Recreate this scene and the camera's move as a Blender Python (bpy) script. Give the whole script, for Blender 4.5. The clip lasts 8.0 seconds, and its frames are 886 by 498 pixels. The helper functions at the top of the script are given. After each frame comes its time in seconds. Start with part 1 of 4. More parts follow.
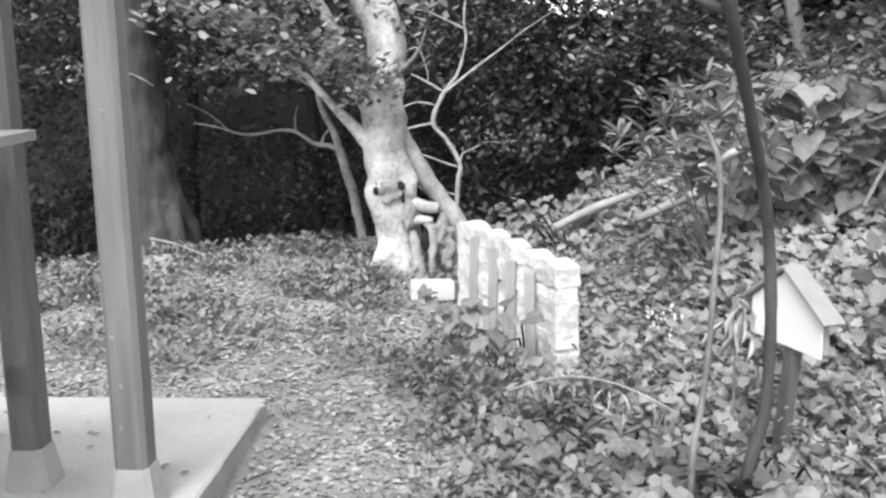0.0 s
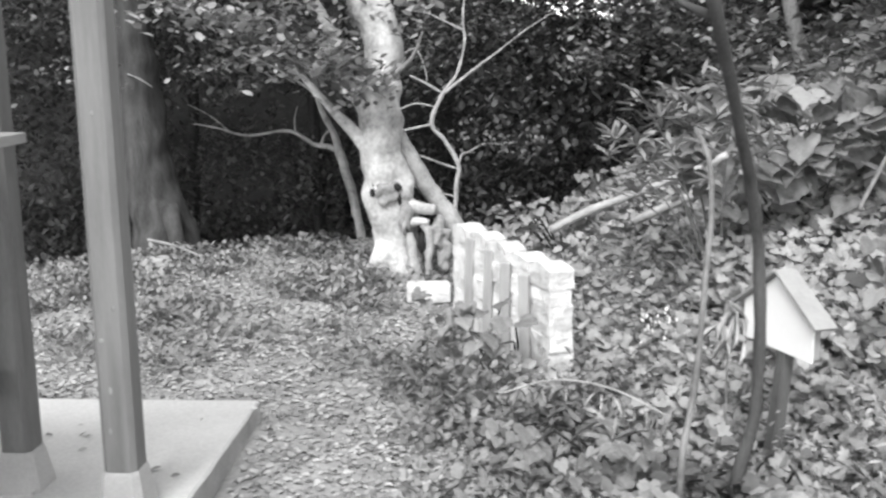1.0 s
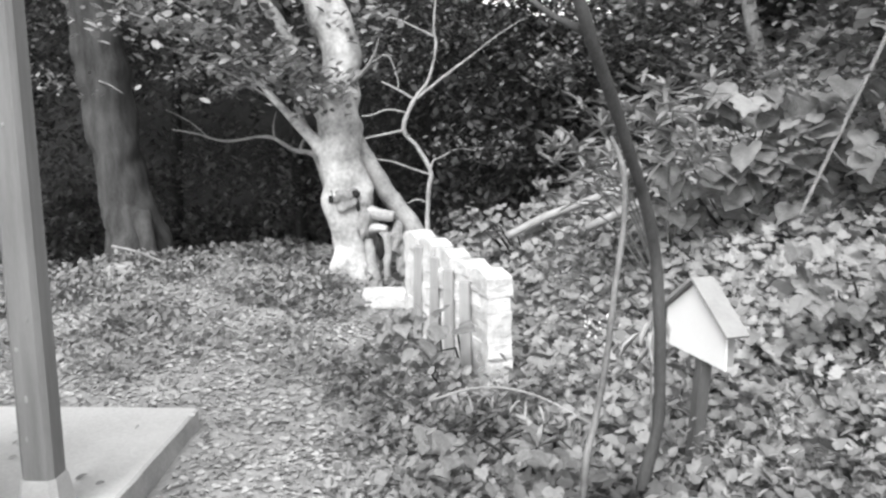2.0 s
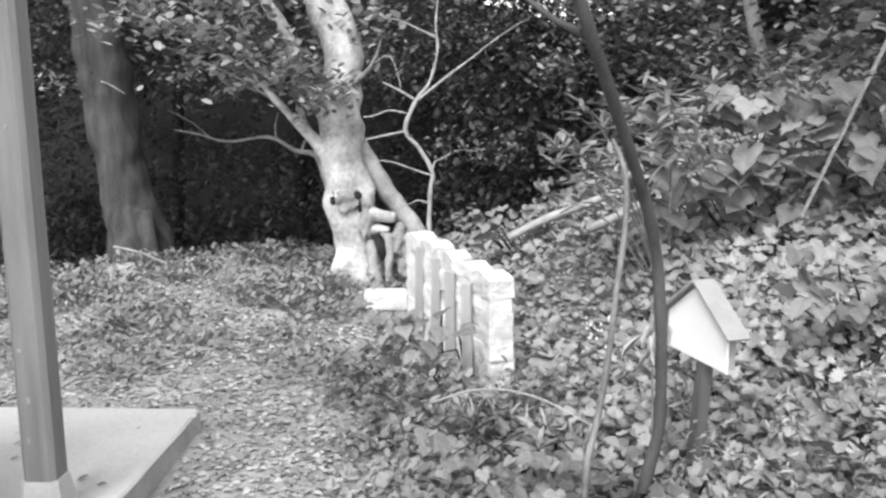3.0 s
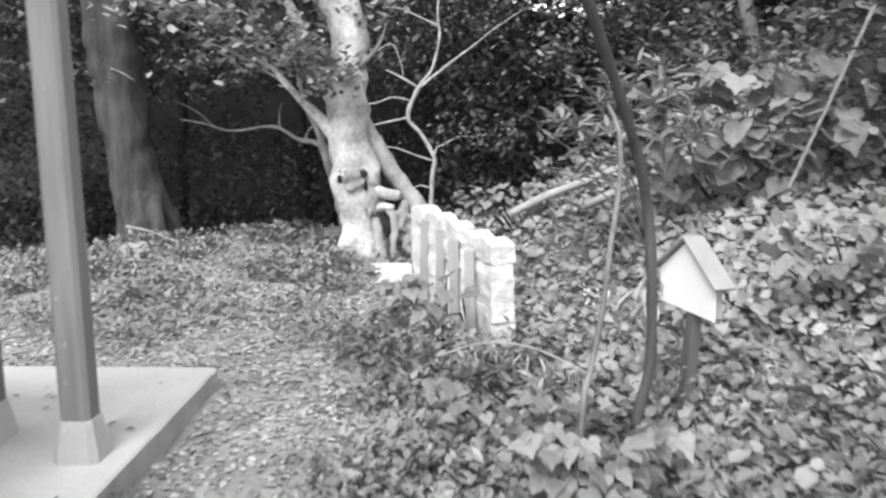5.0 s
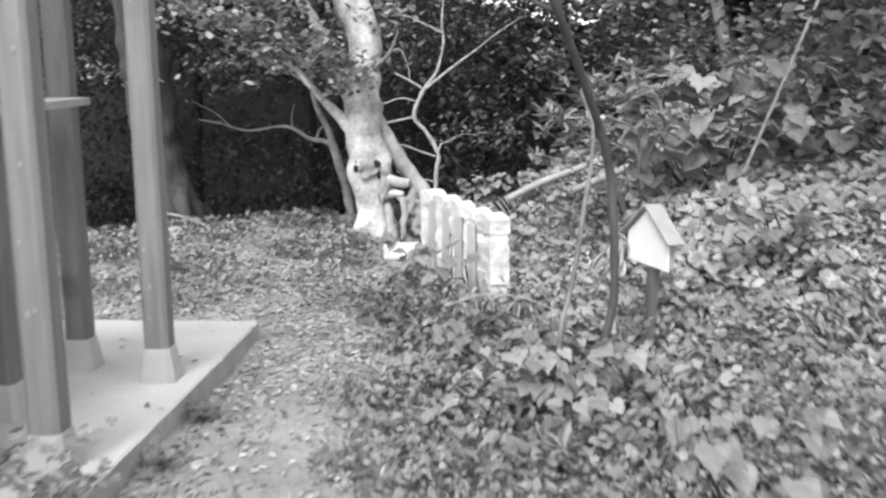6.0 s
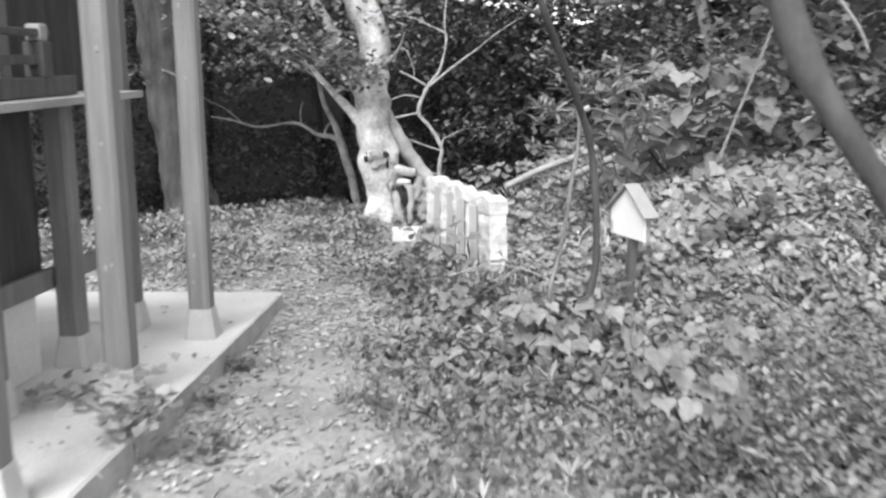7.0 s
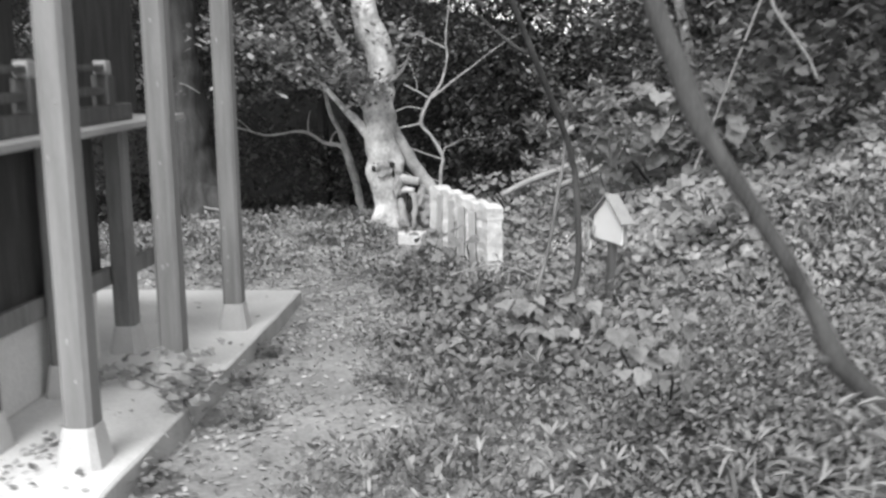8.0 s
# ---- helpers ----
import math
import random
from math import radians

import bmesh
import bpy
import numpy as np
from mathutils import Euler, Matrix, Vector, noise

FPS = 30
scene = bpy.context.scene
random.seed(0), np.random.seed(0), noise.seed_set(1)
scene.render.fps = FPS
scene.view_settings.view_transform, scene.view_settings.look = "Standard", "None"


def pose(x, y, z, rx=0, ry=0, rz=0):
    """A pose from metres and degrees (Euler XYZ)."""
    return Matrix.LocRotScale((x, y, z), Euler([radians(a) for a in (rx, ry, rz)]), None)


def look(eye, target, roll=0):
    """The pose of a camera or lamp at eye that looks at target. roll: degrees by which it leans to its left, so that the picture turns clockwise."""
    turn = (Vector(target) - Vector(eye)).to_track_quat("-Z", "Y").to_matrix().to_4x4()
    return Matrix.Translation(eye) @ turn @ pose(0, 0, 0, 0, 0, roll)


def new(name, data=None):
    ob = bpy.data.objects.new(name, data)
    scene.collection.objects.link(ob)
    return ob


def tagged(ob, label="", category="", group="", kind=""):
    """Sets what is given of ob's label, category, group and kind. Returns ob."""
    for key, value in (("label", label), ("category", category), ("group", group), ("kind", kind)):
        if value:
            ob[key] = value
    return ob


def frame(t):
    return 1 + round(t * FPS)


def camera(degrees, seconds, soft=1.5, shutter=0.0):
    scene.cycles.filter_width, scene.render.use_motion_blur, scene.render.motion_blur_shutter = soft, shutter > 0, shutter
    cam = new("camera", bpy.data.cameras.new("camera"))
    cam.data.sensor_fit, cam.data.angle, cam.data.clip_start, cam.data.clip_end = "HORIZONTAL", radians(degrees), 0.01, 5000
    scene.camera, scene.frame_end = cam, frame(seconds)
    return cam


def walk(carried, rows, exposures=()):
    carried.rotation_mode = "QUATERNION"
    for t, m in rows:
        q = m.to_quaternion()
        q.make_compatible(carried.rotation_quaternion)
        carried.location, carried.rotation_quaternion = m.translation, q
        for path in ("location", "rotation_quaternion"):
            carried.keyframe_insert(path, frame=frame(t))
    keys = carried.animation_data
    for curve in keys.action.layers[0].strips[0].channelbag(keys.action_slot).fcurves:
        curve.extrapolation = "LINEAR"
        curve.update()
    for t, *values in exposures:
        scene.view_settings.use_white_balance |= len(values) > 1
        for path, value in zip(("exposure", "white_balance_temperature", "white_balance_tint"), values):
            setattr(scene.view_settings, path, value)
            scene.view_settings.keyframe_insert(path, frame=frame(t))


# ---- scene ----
cam = camera(53.5, 8.0, soft=2.5, shutter=1.0)
PATH = [
    (0, (0.197, 0.326, 1.761), (0.076, 2.29, 1.408), -0.5),
    (0.5, (0.203, 0.337, 1.769), (0.079, 2.302, 1.418), -0.5),
    (1, (0.243, 0.336, 1.771), (0.117, 2.301, 1.419), -0.4),
    (1.5, (0.501, 0.339, 1.778), (0.374, 2.305, 1.433), -0.7),
    (1.7, (0.545, 0.335, 1.785), (0.42, 2.301, 1.441), -0.6),
    (2.8, (0.603, 0.327, 1.804), (0.481, 2.294, 1.461), -0.4),
    (3, (0.576, 0.327, 1.803), (0.45, 2.294, 1.46), -0.4),
    (3.5, (0.563, 0.33, 1.794), (0.438, 2.296, 1.451), -0.4),
    (4, (0.554, 0.329, 1.686), (0.429, 2.295, 1.342), -0.4),
    (4.5, (0.558, 0.293, 1.674), (0.431, 2.258, 1.324), -0.5),
    (5.8, (0.57, -0.74, 1.636), (0.451, 1.227, 1.298), -0.2),
    (6, (0.581, -0.933, 1.614), (0.456, 1.035, 1.278), -0.3),
    (6.5, (0.591, -1.204, 1.588), (0.462, 0.762, 1.248), -0.5),
    (7, (0.6, -1.649, 1.572), (0.472, 0.319, 1.235), -0.4),
    (7.5, (0.618, -2.04, 1.535), (0.491, -0.072, 1.206), -0.4),
    (8, (0.632, -2.415, 1.695), (0.504, -0.447, 1.366), -0.4),
]
walk(cam, [(t, look(eye, target, roll)) for t, eye, target, roll in PATH], exposures=[(0, 1.56), (7.0, 1.55), (7.5, 1.43), (8.0, 1.17)])

# ---- world and light ----
world = bpy.data.worlds.new("world")
scene.world = world
world.use_nodes = True
wn, wl = world.node_tree.nodes, world.node_tree.links
sky = wn.new("ShaderNodeTexSky")
sky.sky_type, sky.sun_disc = "NISHITA", False
sky.sun_elevation, sky.sun_rotation = radians(52), radians(194)
grey_sky = wn.new("ShaderNodeRGBToBW")
wl.new(sky.outputs[0], grey_sky.inputs[0])
wl.new(grey_sky.outputs[0], wn["Background"].inputs[0])
wn["Background"].inputs[1].default_value = 0.15
sun = new("sun", bpy.data.lights.new("sun", "SUN"))
sun.data.energy, sun.data.angle = 1.3, radians(28)
sun.matrix_world = look((0, 0, 0), (math.sin(radians(14)) * math.cos(radians(52)), math.cos(radians(14)) * math.cos(radians(52)), -math.sin(radians(52))))


# ---- materials: the film is black and white, so every tone is a grey ----
def stuff_mat(name, dark, light, rough=0.8, scale=6.0, fine=60.0, bump=0.3, island=0.0, per_object=0.0, metal=0.0, stretch=(1, 1, 1), gloss=0.3, through_light=0.0):
    m = bpy.data.materials.new(name)
    m.use_nodes = True
    n, l = m.node_tree.nodes, m.node_tree.links
    b = n["Principled BSDF"]
    co = n.new("ShaderNodeTexCoord")
    mp = n.new("ShaderNodeMapping")
    mp.inputs["Scale"].default_value = stretch
    l.new(co.outputs["Object"], mp.inputs[0])
    big = n.new("ShaderNodeTexNoise")
    big.inputs["Scale"].default_value, big.inputs["Detail"].default_value = scale, 6
    small = n.new("ShaderNodeTexNoise")
    small.inputs["Scale"].default_value, small.inputs["Detail"].default_value = fine, 4
    l.new(mp.outputs[0], big.inputs[0])
    l.new(mp.outputs[0], small.inputs[0])
    add = n.new("ShaderNodeMath")
    add.operation = "MULTIPLY_ADD"
    l.new(small.outputs[0], add.inputs[0])
    add.inputs[1].default_value = 0.45
    l.new(big.outputs[0], add.inputs[2])
    value = add.outputs[0]
    for amount, kind in ((island, "ShaderNodeNewGeometry"), (per_object, "ShaderNodeObjectInfo")):
        if amount:
            g = n.new(kind)
            mix = n.new("ShaderNodeMath")
            mix.operation = "MULTIPLY_ADD"
            l.new(g.outputs["Random Per Island" if island and kind == "ShaderNodeNewGeometry" else "Random"], mix.inputs[0])
            mix.inputs[1].default_value = amount
            l.new(value, mix.inputs[2])
            sub = n.new("ShaderNodeMath")
            sub.operation = "SUBTRACT"
            l.new(mix.outputs[0], sub.inputs[0])
            sub.inputs[1].default_value = amount / 2
            value = sub.outputs[0]
    ramp = n.new("ShaderNodeValToRGB")
    ramp.color_ramp.elements[0].position, ramp.color_ramp.elements[1].position = 0.45, 1.0
    ramp.color_ramp.elements[0].color = (dark, dark, dark, 1)
    ramp.color_ramp.elements[1].color = (light, light, light, 1)
    l.new(value, ramp.inputs[0])
    l.new(ramp.outputs[0], b.inputs["Base Color"])
    b.inputs["Roughness"].default_value, b.inputs["Metallic"].default_value = rough, metal
    b.inputs["Specular IOR Level"].default_value = gloss
    if bump:
        bp = n.new("ShaderNodeBump")
        bp.inputs["Strength"].default_value, bp.inputs["Distance"].default_value = bump, 0.02
        l.new(add.outputs[0], bp.inputs["Height"])
        l.new(bp.outputs[0], b.inputs["Normal"])
    if through_light:
        tr = n.new("ShaderNodeBsdfTranslucent")
        l.new(ramp.outputs[0], tr.inputs[0])
        sh = n.new("ShaderNodeMixShader")
        sh.inputs[0].default_value = through_light
        l.new(b.outputs[0], sh.inputs[1])
        l.new(tr.outputs[0], sh.inputs[2])
        l.new(sh.outputs[0], n["Material Output"].inputs[0])
    return m


SOIL = stuff_mat("soil", 0.17, 0.5, 0.95, 1.2, 30, 0.6)
LITTER = stuff_mat("dry leaves", 0.25, 0.54, 0.85, 3, 40, 0.2, island=0.7, gloss=0.15)
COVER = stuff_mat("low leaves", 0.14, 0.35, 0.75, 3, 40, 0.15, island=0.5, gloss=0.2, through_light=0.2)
BRIGHTLEAF = stuff_mat("broad leaves", 0.17, 0.37, 0.7, 3, 25, 0.2, island=0.3, per_object=0.5, gloss=0.15, through_light=0.25)
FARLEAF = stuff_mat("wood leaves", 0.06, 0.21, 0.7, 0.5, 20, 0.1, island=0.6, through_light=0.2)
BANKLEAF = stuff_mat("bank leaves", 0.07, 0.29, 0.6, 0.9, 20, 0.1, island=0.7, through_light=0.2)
# Lighter copy of the low leaves, with sunlight put into the tone.
BANKCOVER = stuff_mat("sunlit-toned undergrowth", 0.23, 0.46, 0.75, 2, 40, 0.15, island=0.5, gloss=0.2, through_light=0.2)
PALELEAF = stuff_mat("pale young leaves", 0.3, 0.5, 0.6, 3, 40, 0.1, island=0.4, through_light=0.25)
GRASS = stuff_mat("grass", 0.18, 0.46, 0.6, 3, 40, 0.1, island=0.7, through_light=0.2)
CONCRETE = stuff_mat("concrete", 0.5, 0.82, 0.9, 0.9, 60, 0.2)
SLABSIDE = stuff_mat("stained and shaded concrete", 0.32, 0.58, 0.95, 4, 60, 0.5)
SHRINEWOOD = stuff_mat("weathered shrine wood", 0.14, 0.25, 0.75, 3, 40, 0.25, stretch=(6, 6, 0.8))
DEEPSHADE = stuff_mat("deep wood shade", 0.03, 0.12, 0.9, 0.6, 12, 0.2)
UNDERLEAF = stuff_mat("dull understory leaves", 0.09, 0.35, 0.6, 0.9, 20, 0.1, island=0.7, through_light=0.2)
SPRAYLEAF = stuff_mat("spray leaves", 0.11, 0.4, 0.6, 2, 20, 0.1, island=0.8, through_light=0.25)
FINELEAF = stuff_mat("fine low leaves", 0.13, 0.33, 0.75, 1.6, 30, 0.15, island=0.35, gloss=0.2, through_light=0.2)
STONE = stuff_mat("base stone", 0.42, 0.62, 0.9, 4, 90, 0.3)
POSTWOOD = stuff_mat("painted post wood", 0.185, 0.285, 0.7, 3, 40, 0.25, stretch=(8, 8, 0.6))
DARKWOOD = stuff_mat("old dark wood", 0.06, 0.145, 0.75, 3, 40, 0.25, stretch=(6, 6, 0.8))
BLACKWOOD = stuff_mat("blackened boards", 0.03, 0.08, 0.8, 3, 40, 0.25, stretch=(6, 6, 0.8))
PALEWOOD = stuff_mat("worn pale board", 0.26, 0.45, 0.7, 3, 40, 0.25, stretch=(3, 0.6, 3))
WHITEBARK = stuff_mat("pale bark", 0.14, 0.8, 0.85, 3.4, 26, 1.0)
GREYBARK = stuff_mat("grey bark", 0.12, 0.36, 0.85, 5, 40, 0.8)
STICKBARK = stuff_mat("dull stick bark", 0.08, 0.24, 0.85, 5, 40, 0.6)
DARKBARK = stuff_mat("dark bark", 0.022, 0.1, 0.9, 3, 30, 1.0, stretch=(3, 3, 0.5))
VINEBARK = stuff_mat("smooth dark stem bark", 0.04, 0.115, 0.8, 5, 60, 0.4, stretch=(2, 2, 0.6))
BURLBARK = stuff_mat("grey burl wood", 0.15, 0.42, 0.9, 7, 40, 1.0)
KNOTBARK = stuff_mat("dead knot wood", 0.22, 0.6, 0.9, 6, 40, 0.9)
HOLLOW = stuff_mat("hollow shade", 0.012, 0.035, 1.0, 8, 40, 0.5)
WHITEPAINT = stuff_mat("white paint", 0.86, 0.92, 0.5, 3, 60, 0.06)
ROOFGREY = stuff_mat("grey roof board", 0.26, 0.36, 0.6, 6, 60, 0.1)
WHITESTONE = stuff_mat("limewashed stone", 0.44, 0.82, 0.9, 7, 50, 0.9, per_object=0.15)
GREYSTAKE = stuff_mat("weathered stake wood", 0.27, 0.42, 0.85, 5, 60, 0.4, stretch=(6, 6, 0.7), per_object=0.4)
FIELDSTONE = stuff_mat("field stone", 0.3, 0.5, 0.9, 6, 60, 0.6)
PETAL = stuff_mat("pale petals", 0.5, 0.7, 0.7, 6, 60, 0.1)
ROPE = stuff_mat("rope", 0.3, 0.6, 0.9, 20, 120, 0.4)


# ---- mesh helpers ----
def finish(name, bm, mat, parent=None, smooth=False):
    me = bpy.data.meshes.new(name)
    bmesh.ops.recalc_face_normals(bm, faces=bm.faces)
    if smooth:
        for f in bm.faces:
            f.smooth = True
    bm.to_mesh(me)
    bm.free()
    me.materials.append(mat)
    ob = new(name, me)
    if parent:
        ob.parent = parent
        ob.matrix_parent_inverse = parent.matrix_world.inverted()
    return ob


def part(name, bm, mat, parent, label="", smooth=False):
    return tagged(finish(name, bm, mat, parent, smooth), label)


def empty(name, x, y, z, label, category, group="", rz=0.0, kind=""):
    ob = new(name)
    ob.empty_display_size = 0.1
    ob.matrix_world = pose(x, y, z, 0, 0, rz)
    bpy.context.view_layer.update()
    return tagged(ob, label, category, group, kind)


def box(bm, lo, hi, bevel=0.0, m=None):
    r = bmesh.ops.create_cube(bm, size=1.0)
    size = [hi[i] - lo[i] for i in range(3)]
    mid = [(hi[i] + lo[i]) / 2 for i in range(3)]
    bmesh.ops.scale(bm, vec=size, verts=r["verts"])
    bmesh.ops.translate(bm, vec=mid, verts=r["verts"])
    vs = r["verts"]
    if bevel:
        es = list({e for v in vs for e in v.link_edges})
        r2 = bmesh.ops.bevel(bm, geom=es, offset=bevel, segments=2, affect="EDGES", profile=0.6)
        vs = list({v for f in r2["faces"] for v in f.verts} | {v for v in vs if v.is_valid})
    if m is not None:
        bmesh.ops.transform(bm, matrix=m, verts=vs)
    return bm


def spline(pts, radii, step):
    out = []
    p = [Vector(q) for q in pts]
    for i in range(len(p) - 1):
        a, b, c, d = p[max(i - 1, 0)], p[i], p[i + 1], p[min(i + 2, len(p) - 1)]
        k = max(1, int((c - b).length / step))
        for j in range(k):
            t = j / k
            q = 0.5 * (2 * b + (c - a) * t + (2 * a - 5 * b + 4 * c - d) * t * t + (3 * b - a - 3 * c + d) * t ** 3)
            out.append((q, radii[i] + (radii[i + 1] - radii[i]) * t))
    out.append((p[-1], radii[-1]))
    return out


def tube(bm, pts, radii, segs=8, step=0.08, rough=0.0, freq=4.0):
    path = spline(pts, radii, step)
    rings = []
    side = Vector((1, 0.13, 0.07))
    for i, (q, r) in enumerate(path):
        way = (path[min(i + 1, len(path) - 1)][0] - path[max(i - 1, 0)][0]).normalized()
        u = (side - way * side.dot(way)).normalized()
        side = u
        v = way.cross(u)
        ring = []
        for k in range(segs):
            a = 2 * math.pi * k / segs
            o = u * math.cos(a) + v * math.sin(a)
            rr = r * (1 + rough * noise.noise((q + o * r) * freq)) if rough else r
            ring.append(bm.verts.new(q + o * rr))
        rings.append(ring)
    for a, b in zip(rings, rings[1:]):
        for k in range(segs):
            bm.faces.new((a[k], a[(k + 1) % segs], b[(k + 1) % segs], b[k]))
    bm.faces.new(rings[0][::-1])
    bm.faces.new(rings[-1])
    return bm


def smoothstep(v):
    v = np.clip(v, 0, 1)
    return v * v * (3 - 2 * v)


def height(x, y):
    """The ground's height: a level yard, a bank that rises on one side, and a fall into the wood."""
    x, y = np.asarray(x, float), np.asarray(y, float)
    h = 0.07 * np.clip(y - 4.5, 0, 4.5) - 0.035 * np.clip(-x - 1, 0, 4) * smoothstep((y - 4) / 3)
    h = h + 0.1 * smoothstep((x - 0.3) / 1.2)
    h = h + 0.9 * smoothstep(x / 2.4) * smoothstep((y - 5.5) / 2.5) * (1 - 0.75 * smoothstep((y - 7.6) / 1.6) * smoothstep((3.4 - x) / 1.2))
    h = h + 0.8 * smoothstep((x - 1.6) / 2.5) * smoothstep((y - 2) / 3) + 0.25 * np.clip(x - 3.5, 0, 8) * smoothstep((y - 1) / 4)
    h = h - 1.6 * smoothstep((y - 8.7 - 0.3 * np.clip(x + 2, -4, 1)) / 3) * (1 - smoothstep((x - 1.6) / 2.2))
    h = h + 0.02 * np.sin(3.1 * x + 1.7 * y) * np.sin(2.3 * y - x) + 0.012 * np.sin(9 * x + 2) * np.sin(8 * y)
    return h - 0.02


LEAF = (np.array([(0, 0, 0), (0.26, 0.3, 0.06), (0.22, 0.68, 0.05), (0, 1, -0.05), (-0.22, 0.68, 0.05), (-0.26, 0.3, 0.06)]), ((0, 1, 2, 3), (0, 3, 4, 5)))
ROUND = (np.array([(0, 0, 0), (0.42, 0.22, 0.08), (0.36, 0.66, 0.06), (0, 1, -0.08), (-0.36, 0.66, 0.06), (-0.42, 0.22, 0.08)]), ((0, 1, 2, 3), (0, 3, 4, 5)))
LOBED = (np.array([(0, 0, 0), (0.3, -0.06, 0.05), (0.5, 0.2, 0.06), (0.29, 0.34, 0.04), (0.36, 0.62, 0.03), (0.13, 0.62, 0.0), (0, 1, -0.1), (-0.13, 0.62, 0.0), (-0.36, 0.62, 0.03), (-0.29, 0.34, 0.04), (-0.5, 0.2, 0.06), (-0.3, -0.06, 0.05)]), ((0, 1, 2, 3, 4, 5, 6), (0, 6, 7, 8, 9, 10, 11)))
BLADE = (np.array([(-0.025, 0, 0), (0.025, 0, 0), (-0.03, 0.4, 0.03), (0.03, 0.4, 0.03), (-0.022, 0.75, -0.05), (0.022, 0.75, -0.05), (0, 1, -0.22)]), ((0, 1, 3, 2), (2, 3, 5, 4), (4, 5, 6)))
SLIM = (np.array([(0, 0, 0), (0.06, 0.3, 0.05), (0.055, 0.65, 0.03), (0, 1, -0.2), (-0.055, 0.65, 0.03), (-0.06, 0.3, 0.05)]), ((0, 1, 2, 3), (0, 3, 4, 5)))
NARROW = (np.array([(0, 0, 0), (0.11, 0.35, 0.03), (0.1, 0.7, 0.0), (0, 1, -0.1), (-0.1, 0.7, 0.0), (-0.11, 0.35, 0.03)]), ((0, 1, 2, 3), (0, 3, 4, 5)))


def scatter(name, pos, size, tilt, mat, shape=LEAF, seed=1, spin=None, parent=None):
    """One mesh of many small leaves: places, sizes, and each one's tilt from level (degrees)."""
    rng = np.random.default_rng(seed)
    pos = np.asarray(pos, float)
    n = len(pos)
    base, faces = shape
    size = np.broadcast_to(np.asarray(size, float), n)
    a = rng.uniform(0, 2 * np.pi, n) if spin is None else spin
    tl = np.radians(np.broadcast_to(np.asarray(tilt, float), n) * rng.normal(1, 0.35, n))
    rl = rng.normal(0, 0.35, n)
    ca, sa, ct, st, cr, sr = np.cos(a), np.sin(a), np.cos(tl), np.sin(tl), np.cos(rl), np.sin(rl)
    v = base[None] * size[:, None, None]
    x, y, z = v[..., 0], v[..., 1], v[..., 2]
    x, z = x * cr[:, None] + z * sr[:, None], -x * sr[:, None] + z * cr[:, None]
    y, z = y * ct[:, None] - z * st[:, None], y * st[:, None] + z * ct[:, None]
    x, y = x * ca[:, None] - y * sa[:, None], x * sa[:, None] + y * ca[:, None]
    co = np.stack((x, y, z), -1) + pos[:, None]
    k = len(base)
    me = bpy.data.meshes.new(name)
    me.vertices.add(n * k)
    me.vertices.foreach_set("co", co.reshape(-1).astype(np.float32))
    flat = np.concatenate([np.array(f) for f in faces])
    lens = np.array([len(f) for f in faces])
    loops = (flat[None] + (np.arange(n) * k)[:, None]).reshape(-1)
    totals = np.tile(lens, n)
    me.loops.add(len(loops))
    me.loops.foreach_set("vertex_index", loops.astype(np.int32))
    me.polygons.add(len(totals))
    me.polygons.foreach_set("loop_start", np.concatenate(([0], np.cumsum(totals)[:-1])).astype(np.int32))
    me.update(calc_edges=True)
    me.validate()
    me.materials.append(mat)
    ob = new(name, me)
    if parent:
        ob.parent = parent
        ob.matrix_parent_inverse = parent.matrix_world.inverted()
        tagged(ob, kind="stuff")
    return ob


def field(n, x0, x1, y0, y1, seed, keep=None):
    rng = np.random.default_rng(seed)
    x, y = rng.uniform(x0, x1, n), rng.uniform(y0, y1, n)
    thin = (rng.uniform(0, 1, n) < np.clip((y - y0) / 0.8 + 0.08, 0, 1)) & (rng.uniform(0, 1, n) < np.clip((x1 - x) / 1.0 + 0.05, 0, 1))
    x, y = (x[thin], y[thin]) if n > 1000 else (x, y)
    n = len(x)
    if keep is not None:
        ok = rng.uniform(0, 1, n) < keep(x, y)
        x, y = x[ok], y[ok]
    return x, y


def patchy(x, y, f, seed):
    return 0.5 + 0.25 * (np.sin(f * x + seed) * np.cos(f * 0.8 * y - seed) + np.sin(f * 1.9 * y + 2 * seed) * np.cos(f * 1.6 * x))


# ---- ground ----
def axis(lo, hi, fine, far):
    mid = np.arange(lo, hi + 0.001, fine)
    out = np.cumsum(np.geomspace(fine * 2, far / 4, 16))
    return np.concatenate((lo - out[::-1], mid, hi + out))


gx, gy = axis(-7, 8, 0.14, 220), axis(-6, 15, 0.14, 220)
X, Y = np.meshgrid(gx, gy)
Z = height(np.clip(X, -12, 12), np.clip(Y, -8, 20))
ground_mesh = bpy.data.meshes.new("ground")
w = len(gx)
ground_mesh.from_pydata(np.stack((X, Y, Z), -1).reshape(-1, 3).tolist(), [], [(j * w + i, j * w + i + 1, j * w + w + i + 1, j * w + w + i) for j in range(len(gy) - 1) for i in range(w - 1)])
ground_mesh.polygons.foreach_set("use_smooth", [True] * len(ground_mesh.polygons))
ground_mesh.materials.append(SOIL)
tagged(new("ground", ground_mesh), "bare sandy soil of a shaded woodland yard", "ground", kind="structure")

